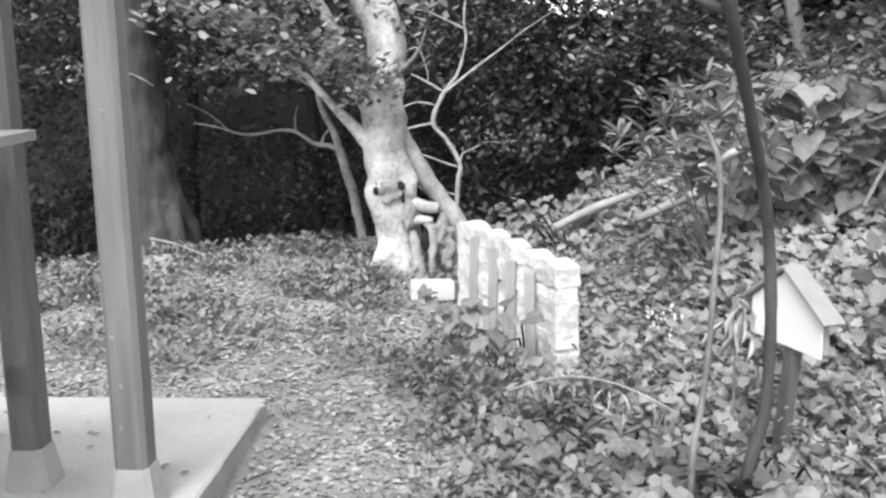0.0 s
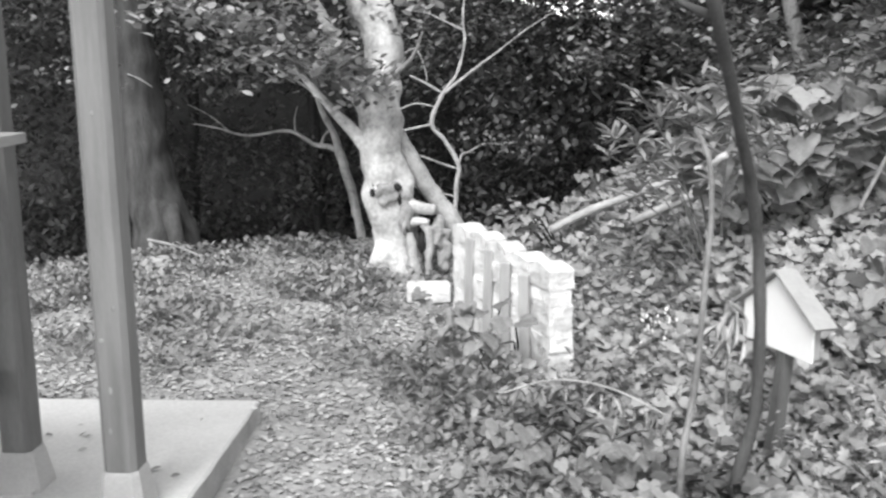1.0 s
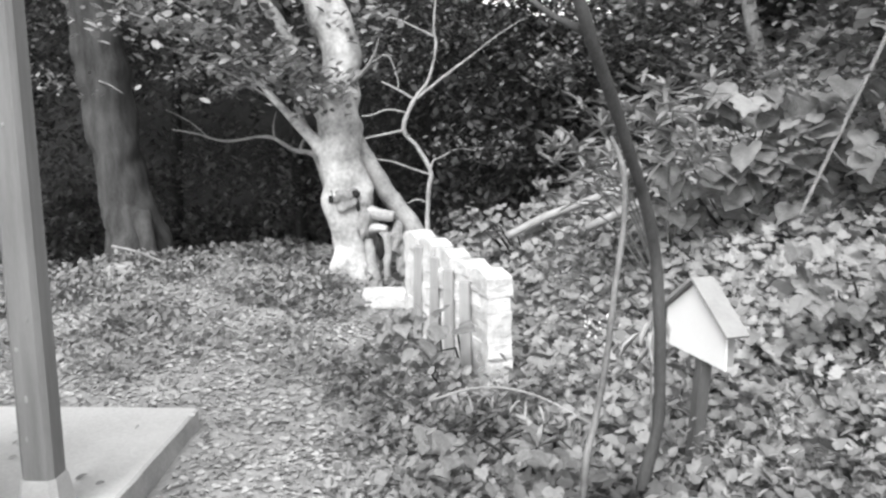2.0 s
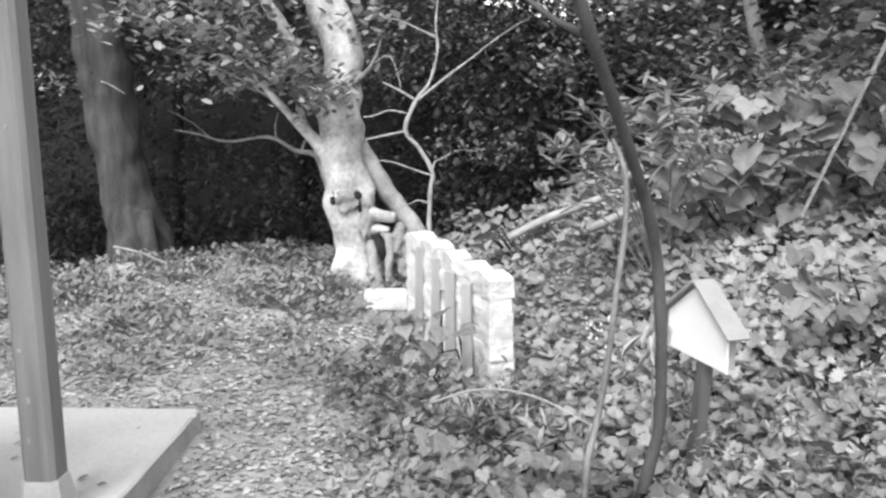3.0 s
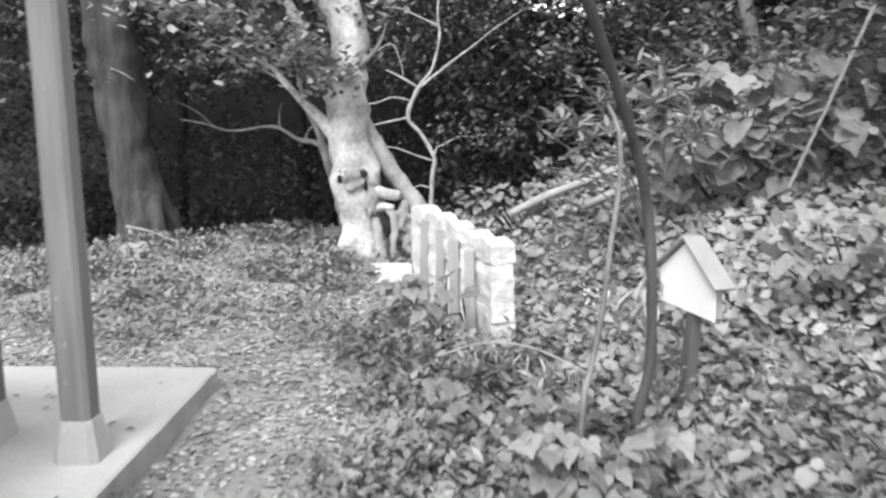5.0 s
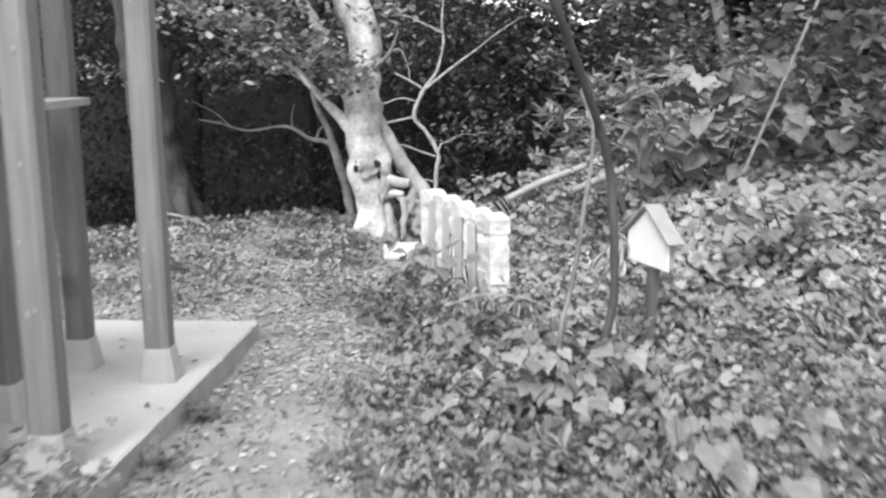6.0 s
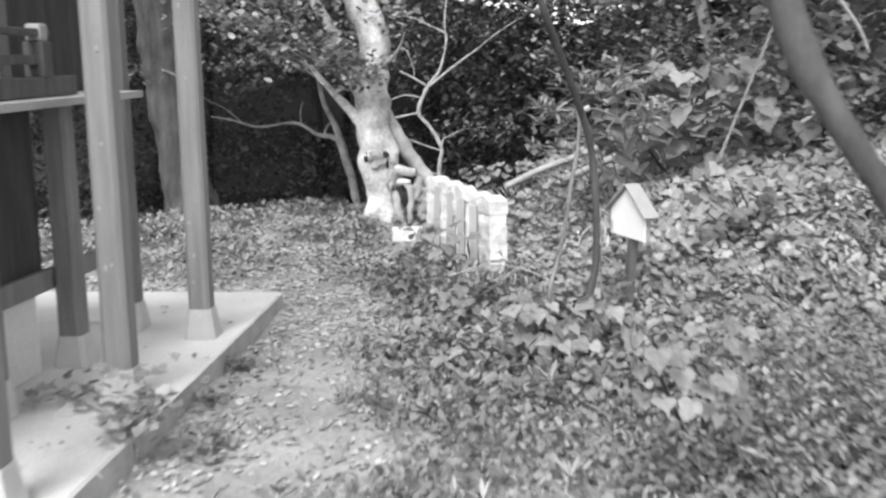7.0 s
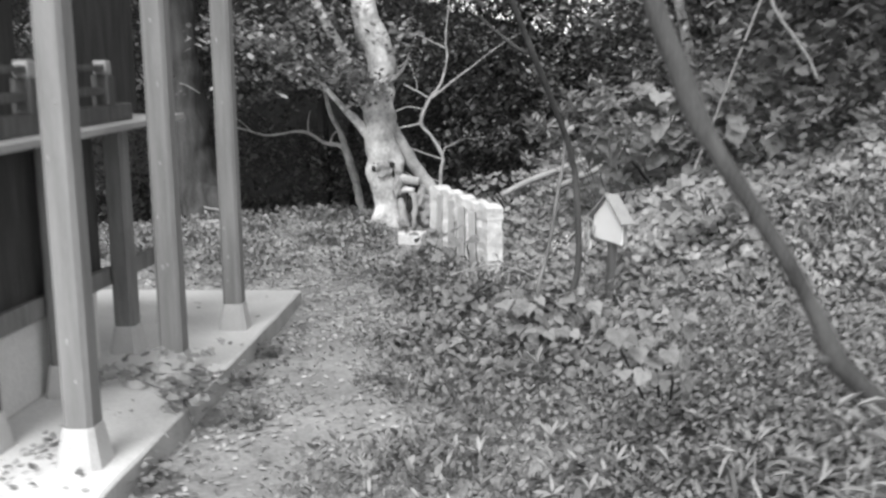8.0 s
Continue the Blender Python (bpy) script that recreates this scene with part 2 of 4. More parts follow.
# ---- concrete slab: its long edge and the posts run one degree off the yard's axis ----
SKEW = Matrix.Translation((-1.216, 2.33, 0)) @ Matrix.Rotation(radians(1.0), 4, "Z") @ Matrix.Translation((1.216, -2.33, 0))
bm = bmesh.new()
box(bm, (-4.2, -1.5, -0.1), (-1.005, 4.83, 0.125))
bmesh.ops.subdivide_edges(bm, edges=[e for e in bm.edges if e.calc_length() > 3], cuts=40, use_grid_fill=True)
bmesh.ops.bevel(bm, geom=[e for e in bm.edges if e.calc_face_angle(0) > 1], offset=0.012, segments=1, affect="EDGES")
for v in bm.verts:
    if v.co.x > -1.03:
        v.co.x += 0.007 * noise.noise(Vector((0, v.co.y * 5.0, 2))) + 0.004 * noise.noise(Vector((0, v.co.y * 19.0, 7)))
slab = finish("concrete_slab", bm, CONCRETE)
# Side faces coloured darker: shade painted in along with the staining.
slab.data.materials.append(SLABSIDE)
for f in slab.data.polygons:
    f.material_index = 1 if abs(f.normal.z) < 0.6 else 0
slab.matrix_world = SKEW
tagged(slab, "pale worn concrete floor slab, stain and shade coloured into its sides", "slab", kind="structure")


# ---- posts ----
def post(name, label, group, x, y, foot, top, width, mat, base=True):
    ob = empty(name, x, y, 0.125, label, "post", group)
    h = width / 2
    c = h * 0.7
    ring = [(c, -h), (h, -c), (h, c), (c, h), (-c, h), (-h, c), (-h, -c), (-c, -h)]

    def prism(levels):
        b = bmesh.new()
        rows = [[b.verts.new((x + px * s, y + py * s, z)) for px, py in ring] for z, s in levels]
        for a, d in zip(rows, rows[1:]):
            for k in range(8):
                b.faces.new((a[k], a[(k + 1) % 8], d[(k + 1) % 8], d[k]))
        b.faces.new(rows[0][::-1])
        b.faces.new(rows[-1])
        return b

    part("shaft", prism([(foot, 1), (foot + 0.5, 1.0), (top * 0.5, 0.98), (top, 0.96)]), mat, ob)
    if base:
        part("base_stone", prism([(0.125, 1.5), (0.15, 1.48), (foot - 0.012, 1.12), (foot, 1.05)]), STONE, ob, "pale tapered base stone")
    return ob


def knots(ob, x, y, h, seed):
    r = random.Random(seed)
    for _ in range(6):
        b = bmesh.new()
        bmesh.ops.create_icosphere(b, subdivisions=2, radius=1.0)
        bmesh.ops.transform(b, matrix=Matrix.Translation((x + r.uniform(-0.5, 0.5) * h, y - h * 0.985, r.uniform(0.45, 2.4))) @ Matrix.Diagonal((r.uniform(0.006, 0.011), 0.003, r.uniform(0.008, 0.022), 1)), verts=b.verts)
        part("knot", b, GREYSTAKE, ob, "pale worn knot", smooth=True)


skewed = []
for k, py in enumerate((3.55, 2.33, 1.17)):
    ob = post("timber_post", "grey painted square timber post on a tapered stone base", "posts along the slab", -1.216, py, 0.31, 2.95, 0.132, POSTWOOD)
    knots(ob, -1.216, py, 0.066, 200 + k)
    skewed.append(ob)
for py in (2.96, 2.11, 1.30):
    skewed.append(post("shrine_post", "weathered grey timber post under the shrine veranda", "posts under the veranda", -1.745, py, 0.3, 1.582 - 0.045 * (3.46 - py), 0.13, SHRINEWOOD))
skewed.append(post("shrine_post", "tall weathered timber corner post of the shrine", "posts under the veranda", -1.745, 3.75, 0.3, 2.95, 0.13, SHRINEWOOD))

# ---- shrine ----
shrine = empty("shrine", -2.4, 1.5, 0.125, "small dark wooden shrine with a raised veranda and rail", "shrine")
bm = bmesh.new()
box(bm, (-3.6, 0.75, 0.125), (-1.86, 2.8, 0.56), 0.01)
part("plinth", bm, CONCRETE, shrine, "pale plastered plinth")
bm = bmesh.new()
box(bm, (-1.855, 0.75, 0.565), (-1.815, 3.68, 0.68), 0.008)
part("sill_beam", bm, SHRINEWOOD, shrine)
bm = bmesh.new()
box(bm, (-1.98, 0.75, 0.562), (-1.865, 2.9, 1.585), 0.004)
part("wall_panel", bm, BLACKWOOD, shrine)
bm = bmesh.new()
box(bm, (-3.6, 0.75, 1.59), (-1.5, 3.55, 1.63), 0.006)
part("veranda_board", bm, PALEWOOD, shrine, "worn pale veranda edge board")
bm = bmesh.new()
box(bm, (-1.7, 0.75, 1.634), (-1.62, 2.95, 1.73), 0.006)
part("edge_beam", bm, DARKWOOD, shrine)
for z0, z1 in ((1.79, 1.835), (1.925, 1.96)):
    bm = bmesh.new()
    box(bm, (-1.69, 0.75, z0), (-1.63, 2.72, z1), 0.006)
    part("rail", bm, DARKWOOD, shrine)
for ny in (2.64, 1.76, 0.88):
    bm = bmesh.new()
    box(bm, (-1.71, ny - 0.05, 1.73), (-1.61, ny + 0.05, 1.9), 0.008)
    newel = part("newel", bm, DARKWOOD, shrine)
    bm = bmesh.new()
    box(bm, (-1.70, ny - 0.04, 1.901), (-1.62, ny + 0.04, 1.985), 0.015)
    part("newel_cap", bm, PALEWOOD, newel, "pale newel cap")
bm = bmesh.new()
box(bm, (-3.4, 0.75, 1.631), (-2.2, 2.715, 2.9), 0.01)
part("upper_wall", bm, BLACKWOOD, shrine)

bm = bmesh.new()
box(bm, (-1.9, 2.72, 1.632), (-1.845, 3.6, 2.9), 0.005)
part("side_panel", bm, BLACKWOOD, shrine, "dark boarded side panel")
bm = bmesh.new()
box(bm, (-1.286, 0.9, 2.951), (-1.146, 3.9, 3.1), 0.01)
for piece in shrine.children_recursive:
    for v in piece.data.vertices:
        if 1.5 < v.co.z < 2.2:
            v.co.z -= 0.045 * (3.46 - v.co.y)
plate = tagged(finish("wall_plate", bm, DARKWOOD), "dark timber beam lying on the posts", "beam")
bpy.context.view_layer.update()
for ob in skewed + [shrine, plate]:
    ob.matrix_world = SKEW @ ob.matrix_world


# ---- white stack with grey stakes ----
random.seed(4)
A, B = Vector((0.045, 6.33, 0)), Vector((0.54, 5.25, 0))
columns = 5
for i in range(columns):
    f = i / (columns - 1)
    c = A.lerp(B, f)
    foot = float(height(c.x, c.y))
    top = 0.885 - 0.07 * f + random.uniform(-0.012, 0.012)
    ob = empty("stone_stack", c.x, c.y, foot, "upright stack of limewashed rough stone slabs", "stone stack", "row of white stacks", rz=-64 + random.uniform(-4, 4))
    z, k = foot - 0.04, 0
    while z < top - 0.01:
        t = random.uniform(0.06, 0.13)
        if z + t > top - 0.05:
            t = top - z
        last = z + t > top - 0.001
        bm = bmesh.new()
        r = bmesh.ops.create_cube(bm, size=1.0)
        bmesh.ops.scale(bm, vec=(0.272 + random.uniform(-0.014, 0.014), 0.15 + random.uniform(-0.01, 0.01), t - 0.0005), verts=r["verts"])
        bmesh.ops.subdivide_edges(bm, edges=list(bm.edges), cuts=4, use_grid_fill=True)
        for v in bm.verts:
            q = v.co * 13 + Vector((3 * i, 2 * k, 0))
            v.co += Vector((noise.noise(q), noise.noise(q + Vector((7, 3, 1))), 0.9 * noise.noise(q + Vector((1, 9, 4))) * last)) * 0.011
            if last and v.co.z > 0:
                v.co.z -= 0.8 * abs(v.co.x) ** 1.6
        bmesh.ops.transform(bm, matrix=ob.matrix_world @ pose(random.uniform(-0.003, 0.003), random.uniform(-0.004, 0.004), z - foot + t / 2, 0, 0, random.uniform(-2, 2)), verts=bm.verts)
        part("slab", bm, WHITESTONE, ob)
        z, k = z + t, k + 1
for i, f in enumerate((0.1, 0.36, 0.6, 0.84)):
    c = A.lerp(B, f + 0.06) + Vector((-0.085, -0.06, 0))
    foot = float(height(c.x, c.y))
    bm = bmesh.new()
    box(bm, (-0.032, -0.022, -0.1), (0.032, 0.022, 0.82 - 0.1 * f - foot), 0.008)
    ob = finish("stake", bm, GREYSTAKE)
    ob.matrix_world = pose(c.x, c.y, foot, random.uniform(-2, 2), random.uniform(-2, 2), -20)
    tagged(ob, "weathered grey wooden stake driven in before white stacks", "stake", "stakes before the stacks")
bm = bmesh.new()
box(bm, (-0.17, -0.11, -0.05), (0.17, 0.11, 0.085), 0.02)
ob = finish("stone_block", bm, WHITESTONE)
ob.matrix_world = pose(-0.3, 7.0, float(height(-0.3, 7.0)) + 0.05, 0, 0, 6)
tagged(ob, "flat white stone block lying on fallen leaves", "stone")


# ---- nest box ----
house = empty("nest_box", 1.4, 4.0, 0.6, "white wooden nest box with a grey gable roof on a post", "nest box")
R, L, Zb = Vector((1.5, 3.82, 0)), Vector((1.346, 4.25, 0)), 0.682
along = (L - R).normalized()
width = (L - R).length
back = Vector((-along.y, along.x, 0))
if back.x < 0:
    back = -back
frame_m = Matrix(((along.x, back.x, 0, R.x), (along.y, back.y, 0, R.y), (0, 0, 1, Zb), (0, 0, 0, 1)))


def gable(depth0, depth1, w, wall, ridge):
    b = bmesh.new()
    prof = ((0, 0), (w, 0), (w, wall), (w / 2, ridge), (0, wall))
    rows = [[b.verts.new((px, d, pz)) for px, pz in prof] for d in (depth0, depth1)]
    b.faces.new(rows[0])
    b.faces.new(rows[1][::-1])
    for k in range(5):
        b.faces.new((rows[0][k], rows[0][(k + 1) % 5], rows[1][(k + 1) % 5], rows[1][k]))
    return b


bm = gable(0, 0.008, width, 0.165, 0.325)
bmesh.ops.transform(bm, matrix=frame_m, verts=bm.verts)
part("front_board", bm, WHITEPAINT, house, "white front board")
bm = gable(0.0085, 0.05, width - 0.03, 0.155, 0.31)
bmesh.ops.translate(bm, vec=(0.015, 0, 0.01), verts=bm.verts)
bmesh.ops.transform(bm, matrix=frame_m, verts=bm.verts)
part("body", bm, ROOFGREY, house, "grey box body")
for sgn in (0, 1):
    bm = bmesh.new()
    rise = math.atan2(0.16, width / 2)
    length = (width / 2) / math.cos(rise) + 0.05
    box(bm, (0, -0.03, 0), (length, 0.075, 0.014), 0.003)
    m = Matrix.Translation((width / 2, 0, 0.335)) @ (pose(0, 0, 0, 0, 180 - math.degrees(rise), 0) @ Matrix.Diagonal((1, 1, -1, 1)) if sgn else pose(0, 0, 0, 0, math.degrees(rise), 0))
    bmesh.ops.transform(bm, matrix=frame_m @ m, verts=bm.verts)
    part("roof_panel", bm, ROOFGREY, house, "grey roof board")
bm = bmesh.new()
box(bm, (-0.027, -0.027, -0.2), (0.027, 0.027, 0.56), 0.006, pose(1.43, 4.03, 0.12, 2, 3, 20))
part("pole", bm, DARKWOOD, house, "dark wooden post")


# ---- stems beside the nest box ----
bm = tube(bmesh.new(), [(1.08, 3.42, 0.05), (1.11, 3.4, 0.37), (1.155, 3.38, 0.61), (1.145, 3.33, 0.92), (1.1, 3.28, 1.31), (0.965, 3.05, 1.66), (0.81, 2.77, 1.99), (0.62, 2.45, 2.45), (0.5, 2.2, 3.0)], [0.024, 0.023, 0.021, 0.0205, 0.02, 0.019, 0.018, 0.016, 0.014], 9, 0.06, 0.3, 14)
sapling = empty("sapling", 1.08, 3.42, 0.1, "slender dark curved sapling growing beside the nest box", "sapling")
part("stem", bm, VINEBARK, sapling, smooth=True)
for pts, rad in (([(0.82, 2.8, 1.96), (0.74, 2.82, 2.0), (0.66, 2.85, 2.06), (0.5, 2.9, 2.2)], [0.014, 0.01, 0.008, 0.004]), ([(0.66, 2.5, 2.38), (0.75, 2.5, 2.6), (0.8, 2.5, 2.9)], [0.012, 0.009, 0.005])):
    part("branch", tube(bmesh.new(), pts, rad, 7, 0.05, 0.15, 14), VINEBARK, sapling, smooth=True)
stick = empty("forked_stick", 0.9, 3.3, 0.1, "pale bare upright stick with a broken fork", "stick")
bm = tube(bmesh.new(), [(0.86, 3.2, 0.1), (0.898, 3.32, 0.53), (0.928, 3.38, 0.613), (0.978, 3.5, 0.788), (1.028, 3.66, 1.053), (1.08, 3.83, 1.291), (1.092, 3.95, 1.494), (1.049, 4.05, 1.619)], [0.013, 0.013, 0.0125, 0.0125, 0.012, 0.012, 0.012, 0.009], 8, 0.08, 0.15, 20)
part("stem", bm, STICKBARK, stick, smooth=True)
bm = tube(bmesh.new(), [(1.098, 3.94, 1.47), (1.13, 3.93, 1.505), (1.155, 3.93, 1.515)], [0.014, 0.014, 0.016], 8, 0.03)
part("broken_stub", bm, PALEWOOD, stick, "pale broken stub", smooth=True)
bm = tube(bmesh.new(), [(2.75, 0.2, 0.05), (2.3, 0.17, 0.42), (1.95, 0.15, 0.66), (1.775, 0.15, 0.79), (1.692, 0.15, 0.867), (1.623, 0.15, 0.935), (1.567, 0.15, 1.054), (1.472, 0.15, 1.222), (1.347, 0.15, 1.411), (1.248, 0.15, 1.557), (1.195, 0.15, 1.637), (1.133, 0.15, 1.787), (1.068, 0.15, 1.943), (0.9, 0.15, 2.4), (0.55, 0.2, 3.2)], [0.045, 0.036, 0.03, 0.028, 0.03, 0.032, 0.024, 0.024, 0.025, 0.028, 0.034, 0.031, 0.029, 0.026, 0.022], 12, 0.04, 0.18, 12)
leaning = empty("leaning_tree", 3.2, 0.2, 0.1, "dark leaning slim tree bent over the weeds", "tree")
part("trunk", bm, VINEBARK, leaning, smooth=True)
bm = tube(bmesh.new(), [(1.61, 0.15, 0.94), (1.57, 0.12, 0.945), (1.555, 0.1, 0.96)], [0.02, 0.016, 0.01], 8, 0.02, 0.2, 20)
part("branch_stub", bm, VINEBARK, leaning, "broken branch stub", smooth=True)

# ---- rope ----
bm = bmesh.new()
r0, r1 = Vector((2.385, 5.667, 1.077)), Vector((2.385, 5.667, 1.077)) + Vector((0.22, -0.38, 0.9)) * 2.6
way = (r1 - r0).normalized()
u = way.orthogonal().normalized()
v = way.cross(u)
for s in range(2):
    pts = [r0.lerp(r1, k / 440) + (u * math.cos(k * 0.75 + s * math.pi) + v * math.sin(k * 0.75 + s * math.pi)) * 0.0075 for k in range(441)]
    tube(bm, pts, [0.006] * 441, 5, 0.5)
tagged(finish("rope", bm, ROPE, smooth=True), "pale twisted rope hanging taut over the bank", "rope")


# ---- white tree ----
tree = empty("pale_tree", -0.68, 7.7, 0.25, "old pale-barked tree with hollow knots and leafy sprays", "tree")
bm = tube(bmesh.new(), [(-0.6, 7.7, 0.05), (-0.62, 7.7, 0.36), (-0.65, 7.7, 0.66), (-0.68, 7.7, 0.9), (-0.7, 7.7, 1.08), (-0.74, 7.7, 1.33), (-0.735, 7.7, 1.75), (-0.725, 7.7, 2.1), (-0.76, 7.7, 2.3), (-0.86, 7.7, 2.6), (-1.0, 7.75, 3.4), (-1.1, 7.8, 5.0)], [0.235, 0.21, 0.2, 0.238, 0.2, 0.185, 0.172, 0.16, 0.157, 0.15, 0.13, 0.08], 30, 0.025, 0.32, 5.5)
part("trunk", bm, WHITEBARK, tree, smooth=True)
for pts, rad, mat in (
    ([(-0.0, 7.95, 0.3), (-0.16, 7.9, 0.66), (-0.36, 7.87, 0.96), (-0.54, 7.82, 1.27), (-0.68, 7.78, 1.55)], [0.1, 0.085, 0.075, 0.075, 0.07], KNOTBARK),
    ([(-0.82, 7.65, 1.3), (-0.95, 7.62, 1.44), (-1.1, 7.6, 1.6), (-1.27, 7.55, 1.8), (-1.5, 7.5, 2.1)], [0.085, 0.055, 0.04, 0.03, 0.012], WHITEBARK),
    ([(-0.86, 7.7, 1.6), (-1.06, 7.65, 2.0), (-1.14, 7.65, 2.26), (-1.3, 7.6, 2.55), (-1.6, 7.6, 3.2)], [0.06, 0.06, 0.06, 0.055, 0.04], WHITEBARK),
    ([(-0.62, 7.6, 1.9), (-0.45, 7.5, 2.05), (-0.36, 7.45, 2.25)], [0.03, 0.015, 0.006], GREYBARK),
    ([(-1.3, 7.55, 1.8), (-1.45, 7.5, 2.2), (-1.5, 7.5, 2.7)], [0.012, 0.009, 0.005], GREYBARK),
    ([(-1.3, 7.55, 1.8), (-1.6, 7.4, 2.0), (-1.95, 7.3, 2.15)], [0.012, 0.009, 0.005], GREYBARK),
):
    part("limb", tube(bmesh.new(), pts, rad, 10, 0.06, 0.25, 8), mat, tree, smooth=True)
for pts, rad in (([(-0.52, 7.6, 0.84), (-0.42, 7.52, 0.835), (-0.3, 7.49, 0.82), (-0.275, 7.485, 0.818)], [0.07, 0.052, 0.044, 0.037]), ([(-0.5, 7.56, 0.7), (-0.42, 7.5, 0.72), (-0.33, 7.47, 0.71)], [0.05, 0.034, 0.026])):
    part("sawn_stub", tube(bmesh.new(), pts, rad, 12, 0.04, 0.25, 9), KNOTBARK, tree, "sawn limb stub", smooth=True)
for pts, rad in (
    ([(-0.4, 7.52, 0.7), (-0.34, 7.47, 0.66), (-0.315, 7.44, 0.55), (-0.33, 7.42, 0.4), (-0.31, 7.4, 0.2)], [0.025, 0.034, 0.036, 0.03, 0.04]),
    ([(-0.5, 7.55, 0.6), (-0.46, 7.45, 0.42), (-0.42, 7.38, 0.22)], [0.05, 0.045, 0.06]),
):
    part("root", tube(bmesh.new(), pts, rad, 9, 0.03, 0.45, 14), BURLBARK, tree, smooth=True)
for u0, v0, u1, v1 in ((270, 435, 340, 365), (300, 370, 352, 410), (338, 478, 412, 388), (285, 350, 400, 356), (262, 470, 330, 440)):
    ends = [(-0.583 + u * 0.00214, 7.3, 0.823 - v * 0.00214 - 0.02) for u, v in ((u0, v0), ((u0 + u1) / 2, (v0 + v1) / 2 - 4), (u1, v1))]
    part("twig", tube(bmesh.new(), ends, [0.009, 0.008, 0.005], 6, 0.04, 0.2, 15), KNOTBARK, tree, "bare pale twig", smooth=True)
for cx, cy, cz, sx, sy, sz in ((-0.45, 7.5, 0.3, 0.07, 0.07, 0.14), (-0.25, 7.52, 0.6, 0.09, 0.08, 0.12), (-0.2, 7.5, 0.42, 0.07, 0.06, 0.14)):
    bm = bmesh.new()
    bmesh.ops.create_icosphere(bm, subdivisions=4, radius=1.0)
    for v in bm.verts:
        v.co *= 1 + 0.6 * noise.noise(v.co * 1.5 + Vector((cx * 30, cz * 17, 1))) + 0.08 * noise.noise(v.co * 5)
    bmesh.ops.transform(bm, matrix=Matrix.Translation((cx, cy, cz)) @ Matrix.Diagonal((sx, sy, sz, 1)), verts=bm.verts)
    part("root_lump", bm, BURLBARK, tree, "gnarled grey root", smooth=True)
# Near-black lumps stand in for the shade inside hollows and gaps.
for cx, cz, sx, sz in ((-0.795, 0.955, 0.022, 0.034), (-0.585, 1.0, 0.034, 0.03), (-0.572, 0.9, 0.016, 0.05), (-0.39, 0.54, 0.03, 0.09)):
    bm = bmesh.new()
    bmesh.ops.create_icosphere(bm, subdivisions=3, radius=1.0)
    for v in bm.verts:
        v.co *= 1 + 0.5 * noise.noise(v.co * 1.6 + Vector((cx * 20, cz * 9, 0)))
    depth = 7.52 if cx > -0.5 else 7.7 - math.sqrt(max(0.01, (0.235 if cz > 0.7 else 0.195) ** 2 - (cx + 0.69) ** 2))
    bmesh.ops.transform(bm, matrix=Matrix.Translation((cx, depth, cz)) @ Matrix.Diagonal((sx, 0.03, sz, 1)), verts=bm.verts)
    part("hollow", bm, HOLLOW, tree, "hollow with its inner shade painted dark", smooth=True)
for cx, cy, cz, sx, sz in ((-0.69, 7.54, 0.96, 0.13, 0.12), (-0.52, 7.55, 0.76, 0.06, 0.15)):
    bm = bmesh.new()
    bmesh.ops.create_icosphere(bm, subdivisions=4, radius=1.0)
    for v in bm.verts:
        v.co *= 1 + 0.4 * noise.noise(v.co * 1.8 + Vector((cx * 20, cz * 9, 3)))
    bmesh.ops.transform(bm, matrix=Matrix.Translation((cx, cy, cz)) @ Matrix.Diagonal((sx, 0.09, sz, 1)), verts=bm.verts)
    part("burl", bm, BURLBARK, tree, "grey dead wood of an old knot", smooth=True)
rng = np.random.default_rng(11)
spray = []
for cx, cy, cz, n, rx, rz in ((-1.5, 7.45, 2.15, 330, 0.45, 0.24), (-1.1, 7.35, 2.02, 260, 0.26, 0.2), (-0.85, 7.3, 1.88, 110, 0.2, 0.14), (-2.3, 7.4, 2.45, 160, 0.4, 0.2), (-0.45, 7.5, 2.4, 90, 0.2, 0.2), (-1.9, 7.35, 2.3, 160, 0.35, 0.15), (-1.3, 7.4, 2.6, 200, 0.5, 0.25), (-0.66, 7.35, 1.85, 70, 0.16, 0.12), (-0.95, 7.4, 1.75, 60, 0.2, 0.12)):
    spray.append(np.stack((rng.normal(cx, rx * 0.55, n), rng.normal(cy, 0.2, n), rng.normal(cz, rz * 0.6, n)), -1))
scatter("foliage", np.concatenate(spray), rng.uniform(0.06, 0.13, sum(map(len, spray))), 25, SPRAYLEAF, LEAF, 12, parent=tree)

